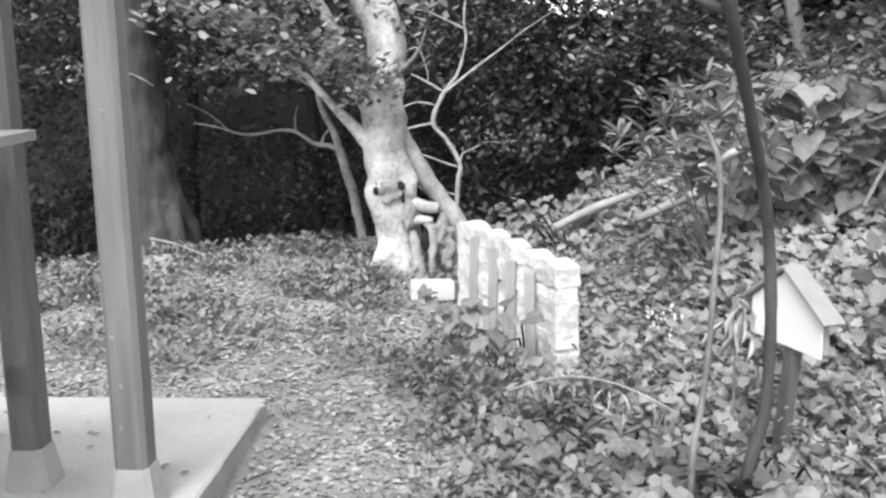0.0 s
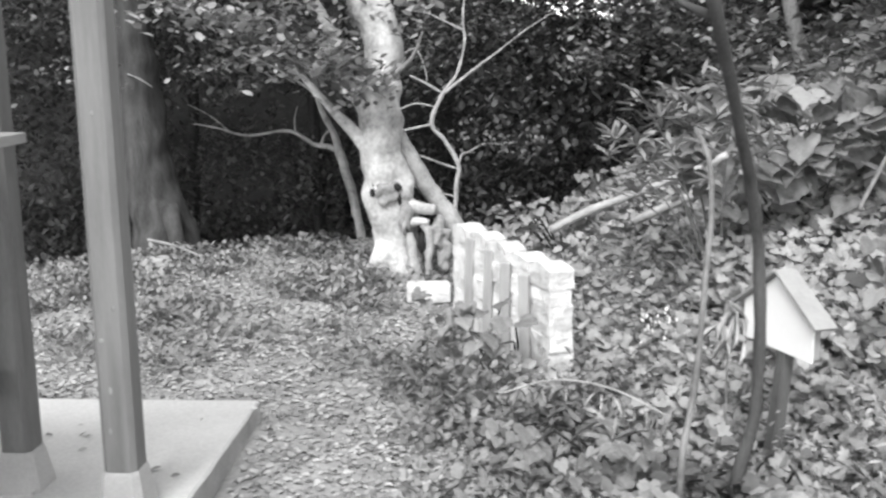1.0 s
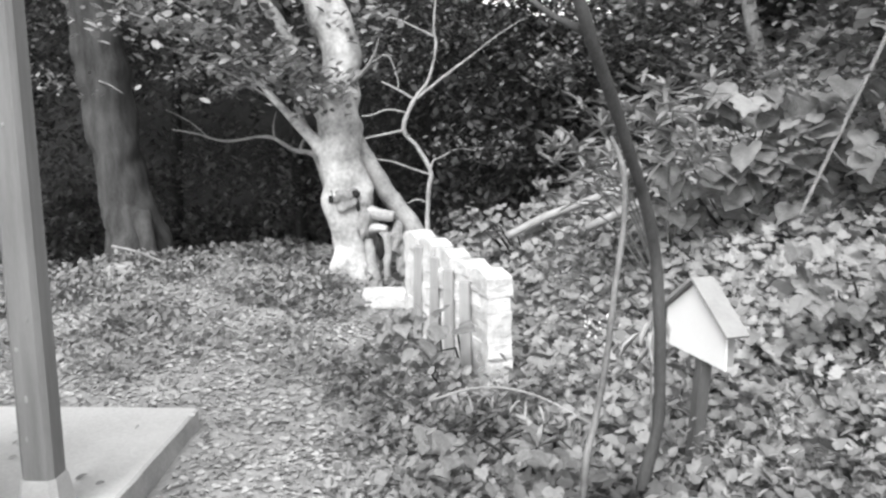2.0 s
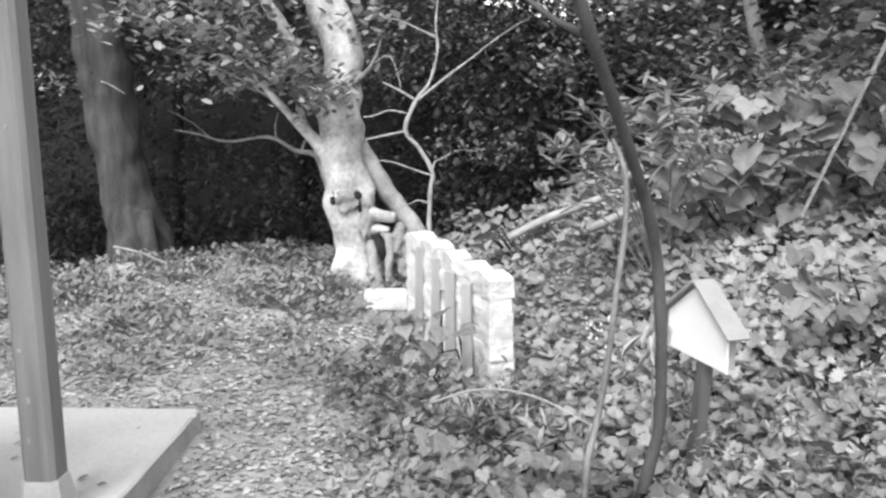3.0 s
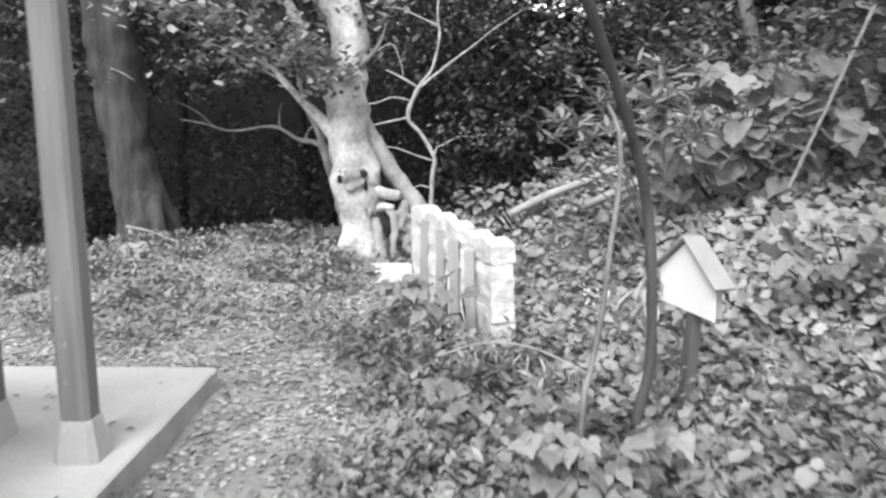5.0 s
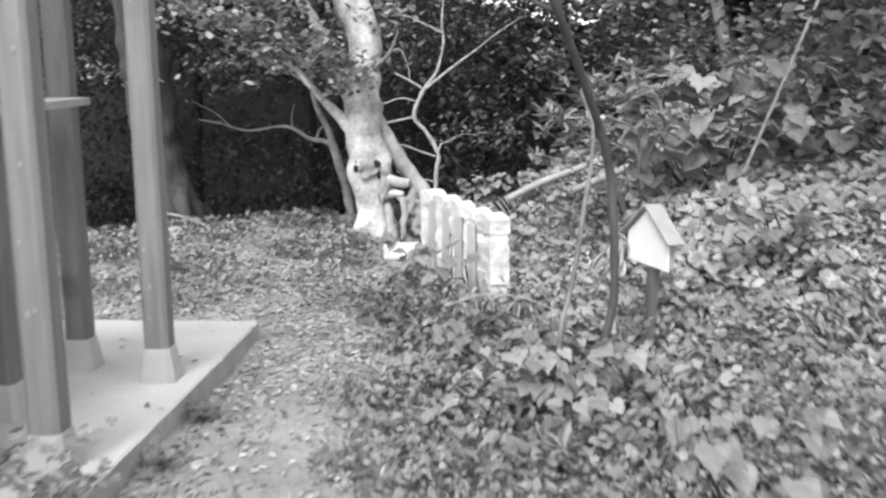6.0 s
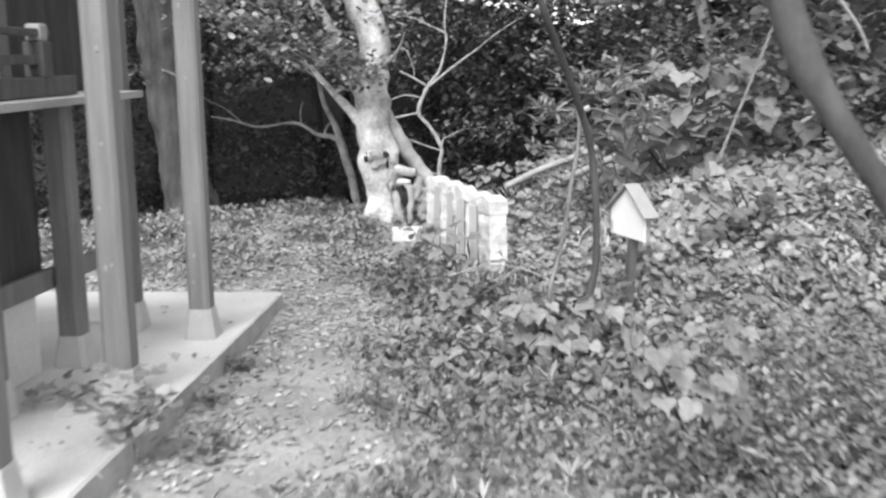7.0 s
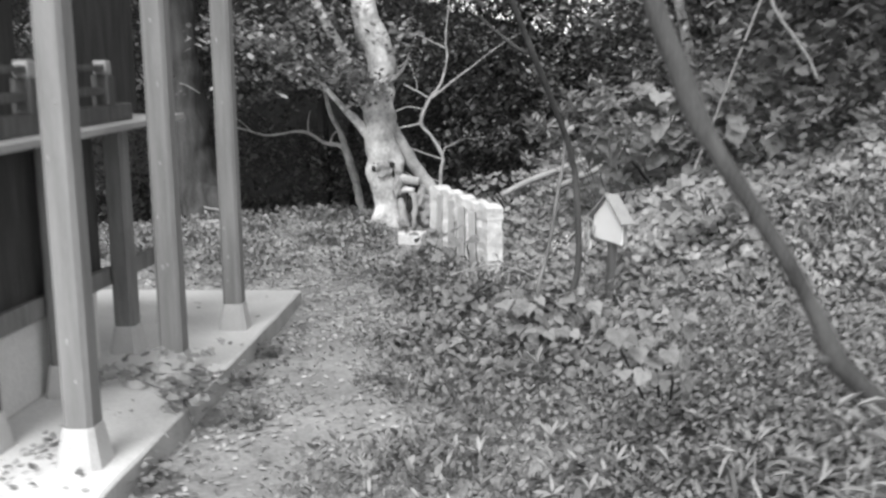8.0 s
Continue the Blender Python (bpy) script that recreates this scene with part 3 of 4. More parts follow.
# ---- thin bare tree ----
thin = empty("bare_tree", -0.29, 11.4, -0.3, "thin crooked bare grey tree at the wood's edge", "tree")
for pts, rad in (
    ([(-0.3, 11.4, -0.6), (-0.306, 11.4, 0.148), (-0.28, 11.4, 0.7), (-0.257, 11.4, 0.844), (-0.42, 11.4, 1.156), (-0.598, 11.4, 1.384), (-0.456, 11.4, 1.75), (-0.288, 11.4, 1.972), (-0.183, 11.4, 2.371), (-0.2, 11.4, 2.727), (-0.1, 11.4, 3.6)], [0.055, 0.05, 0.045, 0.048, 0.04, 0.044, 0.04, 0.03, 0.026, 0.02, 0.01]),
    ([(-0.43, 11.4, 1.76), (-0.083, 11.4, 2.03), (0.245, 11.4, 2.268), (0.528, 11.4, 2.483), (0.9, 11.4, 2.72)], [0.034, 0.026, 0.02, 0.014, 0.006]),
    ([(-0.47, 11.4, 1.76), (-0.66, 11.4, 1.874), (-0.866, 11.4, 1.976)], [0.026, 0.022, 0.012]),
    ([(-0.66, 11.4, 1.88), (-0.66, 11.4, 2.0), (-0.8, 11.4, 2.298), (-1.112, 11.4, 2.1)], [0.014, 0.012, 0.014, 0.01]),
    ([(-0.19, 11.4, 2.51), (-0.445, 11.4, 2.632), (-0.668, 11.4, 2.733), (-0.9, 11.4, 2.75)], [0.025, 0.02, 0.014, 0.007]),
    ([(-0.598, 11.4, 1.37), (-0.878, 11.4, 1.315), (-1.131, 11.4, 1.262)], [0.026, 0.022, 0.018]),
    ([(-0.56, 11.4, 1.59), (-0.789, 11.4, 1.631), (-1.0, 11.4, 1.562), (-1.124, 11.4, 1.551)], [0.018, 0.017, 0.015, 0.012]),
    ([(-0.27, 11.4, 0.84), (-0.22, 11.4, 1.0), (-0.131, 11.4, 1.031), (0.078, 11.4, 1.134), (0.306, 11.4, 1.113)], [0.03, 0.02, 0.018, 0.012, 0.005]),
    ([(-0.28, 11.4, 0.82), (-0.487, 11.4, 0.886), (-0.759, 11.4, 0.983), (-1.01, 11.4, 1.013)], [0.02, 0.018, 0.014, 0.008]),
    ([(-0.28, 11.4, 0.45), (-0.45, 11.4, 0.5), (-0.6, 11.4, 0.45), (-0.85, 11.4, 0.62)], [0.016, 0.014, 0.012, 0.006]),
):
    part("branch", tube(bmesh.new(), pts, [q * 0.66 for q in rad], 8, 0.05, 0.4, 9), KNOTBARK, thin, smooth=True)
slim = empty("bare_tree", -2.0, 15, -1.2, "slim grey tree with one long level branch in the wood", "tree")
for pts, rad in (
    ([(-1.9, 15, -1.9), (-2.02, 15, -1.04), (-2.13, 15, -0.41), (-2.24, 15, 0.17), (-2.42, 15, 0.78), (-2.52, 15, 1.11), (-2.7, 15, 1.48), (-2.79, 15, 1.85), (-2.9, 15, 2.6)], [0.1, 0.085, 0.082, 0.085, 0.08, 0.055, 0.05, 0.045, 0.03]),
    ([(-2.44, 15, 0.8), (-2.58, 15, 0.88), (-2.85, 15, 0.92), (-3.16, 15, 1.11), (-3.42, 15, 1.14), (-4.0, 15, 1.07), (-4.5, 15, 1.2), (-4.9, 15, 1.27)], [0.06, 0.045, 0.038, 0.034, 0.026, 0.022, 0.016, 0.008]),
    ([(-3.16, 15, 1.11), (-3.17, 15, 1.34), (-3.11, 15, 1.55)], [0.02, 0.014, 0.006]),
    ([(-2.73, 15, 0.9), (-2.68, 15, 1.06), (-2.56, 15, 1.17)], [0.03, 0.025, 0.015]),
    ([(-4.3, 15, 1.14), (-4.6, 15, 1.4), (-5.0, 15, 1.6)], [0.014, 0.01, 0.005]),
):
    part("branch", tube(bmesh.new(), pts, rad, 10, 0.07, 0.3, 7), KNOTBARK, slim, smooth=True)
rng = np.random.default_rng(13)
scatter("foliage", np.stack((rng.normal(0.2, 0.35, 120), rng.normal(11.2, 0.2, 120), rng.normal(1.15, 0.14, 120)), -1), 0.08, 25, BANKLEAF, LEAF, 14, parent=thin)

# ---- dark trunks of the wood ----
def trunk(pts, rad, label, segs=18, rough=0.16):
    bm = tube(bmesh.new(), pts, rad, segs, 0.12, rough, 3)
    return tagged(finish("tree_trunk", bm, DARKBARK, smooth=True), label, "tree", "trunks of the wood")


dark_tree = empty("dark_tree", -3.85, 11, -0.6, "thick dark leaning tree with a flared foot", "tree", "trunks of the wood")
bm = tube(bmesh.new(), [(-3.85, 11, -1.0), (-3.9, 11, -0.1), (-4.05, 11, 0.5), (-4.1, 11, 0.92), (-4.2, 11, 1.76), (-4.3, 11, 2.97), (-4.4, 11, 6), (-4.4, 11, 9)], [0.7, 0.42, 0.33, 0.3, 0.31, 0.31, 0.28, 0.2], 28, 0.08, 0.2, 4)
part("trunk", bm, DARKBARK, dark_tree, smooth=True)
bm = tube(bmesh.new(), [(-4.15, 10.7, 2.0), (-3.98, 10.6, 1.95), (-3.8, 10.55, 1.85)], [0.012, 0.009, 0.005], 7, 0.06, 0.2, 9)
part("dead_twig", bm, GREYBARK, dark_tree, "pale dead twig", smooth=True)
bm = tube(bmesh.new(), [(-3.75, 10.7, 0.4), (-3.6, 10.5, 0.05), (-3.4, 10.3, -0.4)], [0.12, 0.1, 0.06], 12, 0.08, 0.2, 5)
part("root", bm, DARKBARK, dark_tree, smooth=True)
rng = np.random.default_rng(21)
for i in range(9):
    tx, ty = rng.uniform(-11, 7), rng.uniform(16.5, 21)
    rr = rng.uniform(0.05, 0.12)
    lean = rng.normal(0, 0.5)
    trunk([(tx, ty, float(height(tx, min(ty, 19))) - 0.5), (tx + lean * 0.3, ty, 2.5), (tx + lean, ty, 8)], [rr * 1.3, rr, rr * 0.7], "dark slim trunk deep in the wood", 8, 0.1)
for tx, ty, lean, rr in ((3.15, 8.8, -0.9, 0.07), (3.9, 9.0, 0.3, 0.07), (4.9, 7.5, 0.3, 0.06)):
    z0 = float(height(tx, ty))
    tagged(finish("tree_trunk", tube(bmesh.new(), [(tx, ty, z0 - 0.2), (tx + lean * 0.4, ty, z0 + 1.2), (tx + lean, ty, z0 + 4)], [rr, rr * 0.9, rr * 0.6], 9, 0.1, 0.15, 5), GREYBARK, smooth=True), "slim grey trunk standing on the overgrown bank", "tree", "trunks on the bank")

# ---- wood foliage ----
def clumps(n_clumps, per, box6, spread, seed):
    r = np.random.default_rng(seed)
    c = np.stack([r.uniform(box6[2 * i], box6[2 * i + 1], n_clumps) for i in range(3)], -1)
    p = c[:, None] + r.normal(0, 1, (n_clumps, per, 3)) * (np.array(spread) * r.uniform(0.5, 1.4, (n_clumps, 1))[:, None])
    return p.reshape(-1, 3)


wood = np.concatenate((
    clumps(420, 150, (-13, 8, 12, 20, 1.2, 8), (0.5, 0.4, 0.28), 31),
    clumps(160, 130, (-13, 4, 13, 19, -1.2, 1.2), (0.5, 0.4, 0.25), 32),
    clumps(50, 130, (0.3, 5, 12, 16, 0.8, 3.6), (0.4, 0.4, 0.25), 40),
))
r = np.random.default_rng(33)
wood = wood[~((wood[:, 2] > 2.5) & (wood[:, 0] > -0.2) & (wood[:, 0] < 4.5) & (r.uniform(0, 1, len(wood)) < 0.3))]
hollow_wood = lambda p: (p[:, 0] > -6.5) & (p[:, 0] < -0.4) & (p[:, 1] < 15.3) & (p[:, 2] < 1.75 + 0.25 * np.sin(2.1 * p[:, 0]) + 0.06 * (p[:, 1] - 11))
wood = wood[~hollow_wood(wood)]
# Edge clumps get paler leaf tones, standing in for lit leaves.
edge = clumps(34, 90, (-7.5, -1.2, 10.5, 13, 1.2, 3.8), (0.35, 0.3, 0.16), 37)
edge = edge[~hollow_wood(edge)]
tagged(scatter("understory", edge, r.uniform(0.06, 0.13, len(edge)), 30, SPRAYLEAF, LEAF, 39), "understory leaves at the wood's edge, toned as lit", "foliage", kind="stuff")
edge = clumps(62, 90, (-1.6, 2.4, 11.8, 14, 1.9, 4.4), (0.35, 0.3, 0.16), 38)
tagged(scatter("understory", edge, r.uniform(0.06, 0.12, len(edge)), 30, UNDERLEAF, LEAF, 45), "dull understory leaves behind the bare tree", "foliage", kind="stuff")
# Dark leaf carpet added so the pale soil reads as shaded floor.
fx, fy = r.uniform(-16, 9, 42000), r.uniform(10, 24, 42000)
carpet = np.stack((fx, fy, height(np.clip(fx, -12, 12), np.clip(fy, -8, 20)) + r.uniform(0, 0.5, len(fx)) ** 2 * 1.4), -1)[(fx < 1.2) | (fy > 13)]
tagged(scatter("wood_floor_plants", carpet, r.uniform(0.12, 0.26, len(carpet)), 30, FARLEAF, LEAF, 46), "low leaves added to darken the wood's floor", "plants", kind="stuff")
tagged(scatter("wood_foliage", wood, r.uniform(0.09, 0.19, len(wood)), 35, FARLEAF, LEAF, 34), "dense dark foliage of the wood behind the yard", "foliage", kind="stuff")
# Unseen crowns above the view, added to keep the wood dark.
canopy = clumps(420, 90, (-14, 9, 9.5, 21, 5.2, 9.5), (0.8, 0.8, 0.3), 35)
tagged(scatter("wood_canopy", canopy, r.uniform(0.2, 0.4, len(canopy)), 15, FARLEAF, ROUND, 36), "unseen leafy canopy added to shade the wood", "foliage", kind="stuff")

# a dark sheet closes the wood; the depth's shade is in its colour
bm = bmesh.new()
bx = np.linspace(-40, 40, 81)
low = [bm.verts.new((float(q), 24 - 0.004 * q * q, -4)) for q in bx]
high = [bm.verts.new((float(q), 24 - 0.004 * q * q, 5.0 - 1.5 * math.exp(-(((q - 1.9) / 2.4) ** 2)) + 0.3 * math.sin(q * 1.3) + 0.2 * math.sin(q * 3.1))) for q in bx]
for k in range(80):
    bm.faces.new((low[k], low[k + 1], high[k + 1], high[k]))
tagged(finish("backdrop", bm, DEEPSHADE), "dark sheet standing in for the wood's far shade", "backdrop", kind="structure")

# ---- bank foliage ----
bankp = np.concatenate((
    clumps(150, 110, (2.3, 8, 7.4, 10.5, 1.5, 4.2), (0.28, 0.3, 0.2), 41),
    clumps(60, 110, (2.6, 6.5, 4.8, 7.2, 1.2, 3.2), (0.28, 0.28, 0.2), 42),
    clumps(80, 110, (2.0, 8, 9.5, 12, 1.8, 4.6), (0.3, 0.3, 0.2), 44),
))
# High shrubs take the dark wood-leaf colour, standing in for shade.
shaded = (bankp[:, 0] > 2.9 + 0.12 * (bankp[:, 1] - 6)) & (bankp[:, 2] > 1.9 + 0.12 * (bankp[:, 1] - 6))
# Leaves added over the far slope to darken its pale soil.
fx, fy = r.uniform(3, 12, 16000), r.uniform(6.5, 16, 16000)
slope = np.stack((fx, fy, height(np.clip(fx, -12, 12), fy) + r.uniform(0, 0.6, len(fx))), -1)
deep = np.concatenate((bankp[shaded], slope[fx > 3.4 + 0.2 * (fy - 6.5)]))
tagged(scatter("bank_foliage", deep, r.uniform(0.09, 0.19, len(deep)), 28, FARLEAF, LEAF, 49), "bank shrubs behind the vines, coloured dark as shade", "foliage", kind="stuff")
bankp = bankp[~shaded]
spray = clumps(18, 100, (0.9, 3.0, 9.4, 11.4, 2.1, 3.2), (0.3, 0.25, 0.14), 47)
tagged(scatter("bank_foliage", spray, r.uniform(0.07, 0.14, len(spray)), 25, SPRAYLEAF, LEAF, 48), "bright leaf sprays above the bank's crest", "foliage", kind="stuff")
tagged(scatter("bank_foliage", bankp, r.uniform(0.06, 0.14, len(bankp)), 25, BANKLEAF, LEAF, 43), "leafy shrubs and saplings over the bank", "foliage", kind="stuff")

# ---- low plants and leaf litter ----
sand = lambda x, y: np.exp(-(((x + 0.45 + 0.12 * np.sin(2 * y)) / 0.15) ** 2)) * smoothstep((4.4 - y) / 0.8)
slab_free = lambda x, y: ((x > -0.99) | (y > 4.78)).astype(float)
x, y = field(150000, -6, 2.2, -2.5, 9.6, 51, lambda x, y: slab_free(x, y) * (1 - 0.85 * sand(x, y)) * np.where(y > 3.6, 1, 0.38) * (0.5 + 0.5 * patchy(x, y, 2.2, 1)))
tagged(scatter("leaf_litter", np.stack((x, y, height(x, y) + 0.008), -1), np.random.default_rng(5).uniform(0.022, 0.055, len(x)), 9, LITTER, LEAF, 52), "dry fallen leaves strewn over bare soil", "leaf litter", kind="stuff")

cover_keep = lambda x, y: np.clip(smoothstep((x + 0.3 - 0.25 * np.sin(1.3 * y)) / 1.0), 0.0, 1) * slab_free(x, y) * smoothstep((y - 1.8) / 1.2)
x, y = field(140000, -0.2, 7, 1.8, 10.6, 53, lambda x, y: cover_keep(x, y) * (0.45 + 0.55 * patchy(x, y, 3, 2)))
rr = np.random.default_rng(6)
size = np.clip(rr.lognormal(math.log(0.038), 0.42, len(x)), 0.016, 0.1)
lift = (0.02 + 0.24 * rr.uniform(0, 1, len(x)) * np.clip(size / 0.045, 0.3, 1.3)) * (0.4 + 0.6 * smoothstep((x - 0.3) / 1.2)) * (1 - 0.6 * np.exp(-(((x - 1.3) / 0.3) ** 2) - ((y - 3.6) / 0.5) ** 2))
places, spins = np.stack((x, y, height(x, y) + lift), -1), rr.normal(0, 1.4, len(x))
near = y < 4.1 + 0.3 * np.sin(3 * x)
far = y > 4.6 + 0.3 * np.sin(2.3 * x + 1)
# The same plants switch to the sunlit tone farther up the yard.
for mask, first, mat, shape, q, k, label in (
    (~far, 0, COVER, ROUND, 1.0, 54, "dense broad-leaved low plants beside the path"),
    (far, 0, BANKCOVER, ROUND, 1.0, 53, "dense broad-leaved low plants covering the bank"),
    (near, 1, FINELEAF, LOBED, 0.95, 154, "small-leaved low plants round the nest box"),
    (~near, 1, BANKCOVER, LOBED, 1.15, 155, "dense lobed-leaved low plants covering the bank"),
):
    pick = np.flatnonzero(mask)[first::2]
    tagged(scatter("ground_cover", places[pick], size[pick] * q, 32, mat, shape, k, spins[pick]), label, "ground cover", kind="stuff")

x, y = field(105000, 1.2, 6.5, 3.0, 8.6, 61)
lift = rr.uniform(0.05, 0.42, len(x)) * np.clip(0.3 + 0.7 * smoothstep((x - 1.7) / 0.9) * smoothstep((8.5 - y) / 2.0), 0.3, 1) * (0.55 + 0.9 * patchy(x, y, 5, 9))
places, spins = np.stack((x, y, height(x, y) + lift), -1), rr.normal(0, 1.1, len(x))
kinds = patchy(x, y, 2.6, 11) + 0.5 * patchy(x, y, 6.1, 3) + rr.normal(0, 0.09, len(x)) - 0.28 * smoothstep((4.4 - y) / 0.8)
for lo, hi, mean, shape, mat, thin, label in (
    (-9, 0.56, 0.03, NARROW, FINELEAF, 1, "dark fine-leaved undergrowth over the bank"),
    (0.56, 0.76, 0.038, LEAF, BANKCOVER, 1, "leafy undergrowth over the bank, toned as sunlit"),
    (0.76, 0.96, 0.05, LOBED, BANKCOVER, 2, "lobed-leaved undergrowth over the bank, toned as sunlit"),
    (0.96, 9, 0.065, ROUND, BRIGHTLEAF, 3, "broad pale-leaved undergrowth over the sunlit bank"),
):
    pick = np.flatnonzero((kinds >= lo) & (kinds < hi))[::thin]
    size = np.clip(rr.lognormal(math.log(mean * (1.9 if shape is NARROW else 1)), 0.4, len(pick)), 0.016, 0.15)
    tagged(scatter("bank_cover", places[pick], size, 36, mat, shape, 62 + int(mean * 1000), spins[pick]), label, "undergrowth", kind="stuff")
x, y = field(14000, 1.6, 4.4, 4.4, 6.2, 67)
tagged(scatter("bank_cover", np.stack((x, y, height(x, y) + rr.uniform(0.05, 0.5, len(x))), -1), rr.uniform(0.04, 0.1, len(x)), 38, BANKCOVER, LOBED, 68, rr.normal(0, 0.9, len(x))), "leafy undergrowth below the climbing vine, toned as sunlit", "undergrowth", kind="stuff")
x, y = field(34000, 1.1, 3.4, -0.2, 2.6, 63)
tagged(scatter("tall_weeds", np.stack((x, y, height(x, y) + rr.uniform(0.05, 0.5, len(x)) * np.clip((x - 1.0) / 0.8, 0.2, 1)), -1), rr.uniform(0.022, 0.05, len(x)), 30, COVER, LEAF, 64), "taller broad-leaved weeds beside the yard", "weeds", kind="stuff")
x, y = field(1300, 1.25, 2.6, -0.6, 0.9, 65, lambda x, y: patchy(x, y, 3, 4))
tagged(scatter("bamboo_grass", np.stack((x, y, height(x, y) + rr.uniform(0.05, 0.34, len(x))), -1), rr.uniform(0.09, 0.19, len(x)), 25, GRASS, SLIM, 66), "pale narrow-leaved bamboo grass near the leaning trunk", "grass", kind="stuff")
edge_line = lambda x, y: smoothstep((x + 0.32 + 0.2 * np.sin(2.3 * y) + 0.12 * np.sin(5.1 * y + 1)) / 0.5)
x, y = field(150000, -0.95, 5.5, -2.8, 3.9, 55, lambda x, y: np.clip(edge_line(x, y), 0.05, 1) * slab_free(x, y) * (0.3 + 0.7 * patchy(x, y, 4, 3)))
lift = rr.uniform(0.0, 0.15, len(x)) * (0.5 + patchy(x, y, 3.3, 6))
kinds = patchy(x, y, 3.1, 4) + 0.5 * patchy(x, y, 7.3, 8) + rr.normal(0, 0.12, len(x))
for lo, hi, mean, shape, mat, thin, tip, label in (
    (-9, 0.5, 0.04, LEAF, COVER, 1, 42, "soft upright weeds in the yard"),
    (0.5, 0.82, 0.031, LEAF, FINELEAF, 1, 35, "low mixed weeds in the yard"),
    (0.82, 0.95, 0.036, LOBED, COVER, 1, 30, "low lobed-leaved weeds in the yard"),
    (0.95, 9, 0.045, NARROW, PALELEAF, 2, 35, "pale grassy tufts among the weeds"),
):
    pick = np.flatnonzero((kinds >= lo) & (kinds < hi))[::thin]
    size = np.clip(rr.lognormal(math.log(mean), 0.35, len(pick)), 0.018, 0.2)
    tagged(scatter("weeds", np.stack((x, y, height(x, y) + lift), -1)[pick], size, tip, mat, shape, 156 + int(mean * 1000)), label, "weeds", kind="stuff")
x, y = field(4500, -1.0, 4.5, -2.0, 6.0, 57, lambda x, y: np.clip(smoothstep((x + 0.4) / 0.8), 0.03, 1) * slab_free(x, y) * (patchy(x, y, 3, 5) > 0.55))
tagged(scatter("grass", np.stack((x, y, height(x, y)), -1), rr.uniform(0.06, 0.13, len(x)), 50, GRASS, BLADE, 58), "thin arching grass blades among weeds", "grass", kind="stuff")
x, y = field(22000, -5.5, 0.6, 5.2, 9.2, 59, lambda x, y: (patchy(x, y, 2.7, 7) > 0.5) * smoothstep((y - 5.2) / 2.2) * (1 - np.exp(-(((x + 0.3) / 0.3) ** 2) - ((y - 6.8) / 0.4) ** 2)))
tagged(scatter("weeds", np.stack((x, y, height(x, y) + rr.uniform(0, 0.12, len(x))), -1), rr.uniform(0.04, 0.09, len(x)), 35, COVER, LEAF, 60), "scattered low weeds among fallen leaves", "weeds", kind="stuff")


# ---- fallen logs on the bank ----
for pts, rad in (([(0.655, 7.3, 0.68), (0.97, 7.3, 0.84), (1.44, 7.3, 1.02), (2.0, 7.3, 1.26)], [0.034, 0.033, 0.031, 0.028]), ([(1.25, 6.95, 0.8), (1.65, 6.95, 0.98), (1.95, 6.95, 1.1)], [0.034, 0.034, 0.03])):
    tagged(finish("log", tube(bmesh.new(), pts, rad, 10, 0.08, 0.15, 8), PALEWOOD, smooth=True), "pale fallen log lying on the overgrown bank", "log", "logs on the bank")

# ---- evergreen shrub with leaf whorls ----
shrub = empty("shrub", 1.5, 5.9, float(height(1.5, 5.9)), "evergreen shrub with whorls of narrow pale leaves", "shrub")
rng = np.random.default_rng(71)
tips = [(rng.uniform(0.85, 1.85), rng.uniform(5.4, 6.2), 0) for _ in range(46)]
tips = [Vector((tx, ty, 1.1 + 0.25 * (tx - 0.85) + rng.uniform(0.0, 0.6))) for tx, ty, _ in tips]
root = Vector((1.75, 6.3, float(height(1.75, 6.3)) - 0.05))
for tip in tips[::6]:
    mid = root.lerp(tip, 0.5) + Vector((0, 0.1, 0.2))
    part("branch", tube(bmesh.new(), [root, mid, tip], [0.009, 0.006, 0.003], 5, 0.15), GREYBARK, shrub, smooth=True)
part("branch", tube(bmesh.new(), [(0.87, 5.8, 1.5), (1.15, 5.82, 1.47), (1.4, 5.85, 1.48), (1.7, 6.0, 1.35)], [0.005, 0.007, 0.008, 0.01], 6, 0.1, 0.2, 14), PALEWOOD, shrub, "pale bare branch", smooth=True)
pos, spin, size = [], [], []
for tip in tips:
    n = rng.integers(7, 12)
    for k in range(n):
        pos.append(tip + Vector((rng.normal(0, 0.01), rng.normal(0, 0.01), rng.normal(0, 0.012))))
        spin.append(2 * math.pi * k / n + rng.normal(0, 0.2))
        size.append(rng.uniform(0.1, 0.18))
scatter("foliage", np.array(pos), np.array(size), rng.uniform(-25, 55, len(pos)), BRIGHTLEAF, NARROW, 72, np.array(spin), shrub)

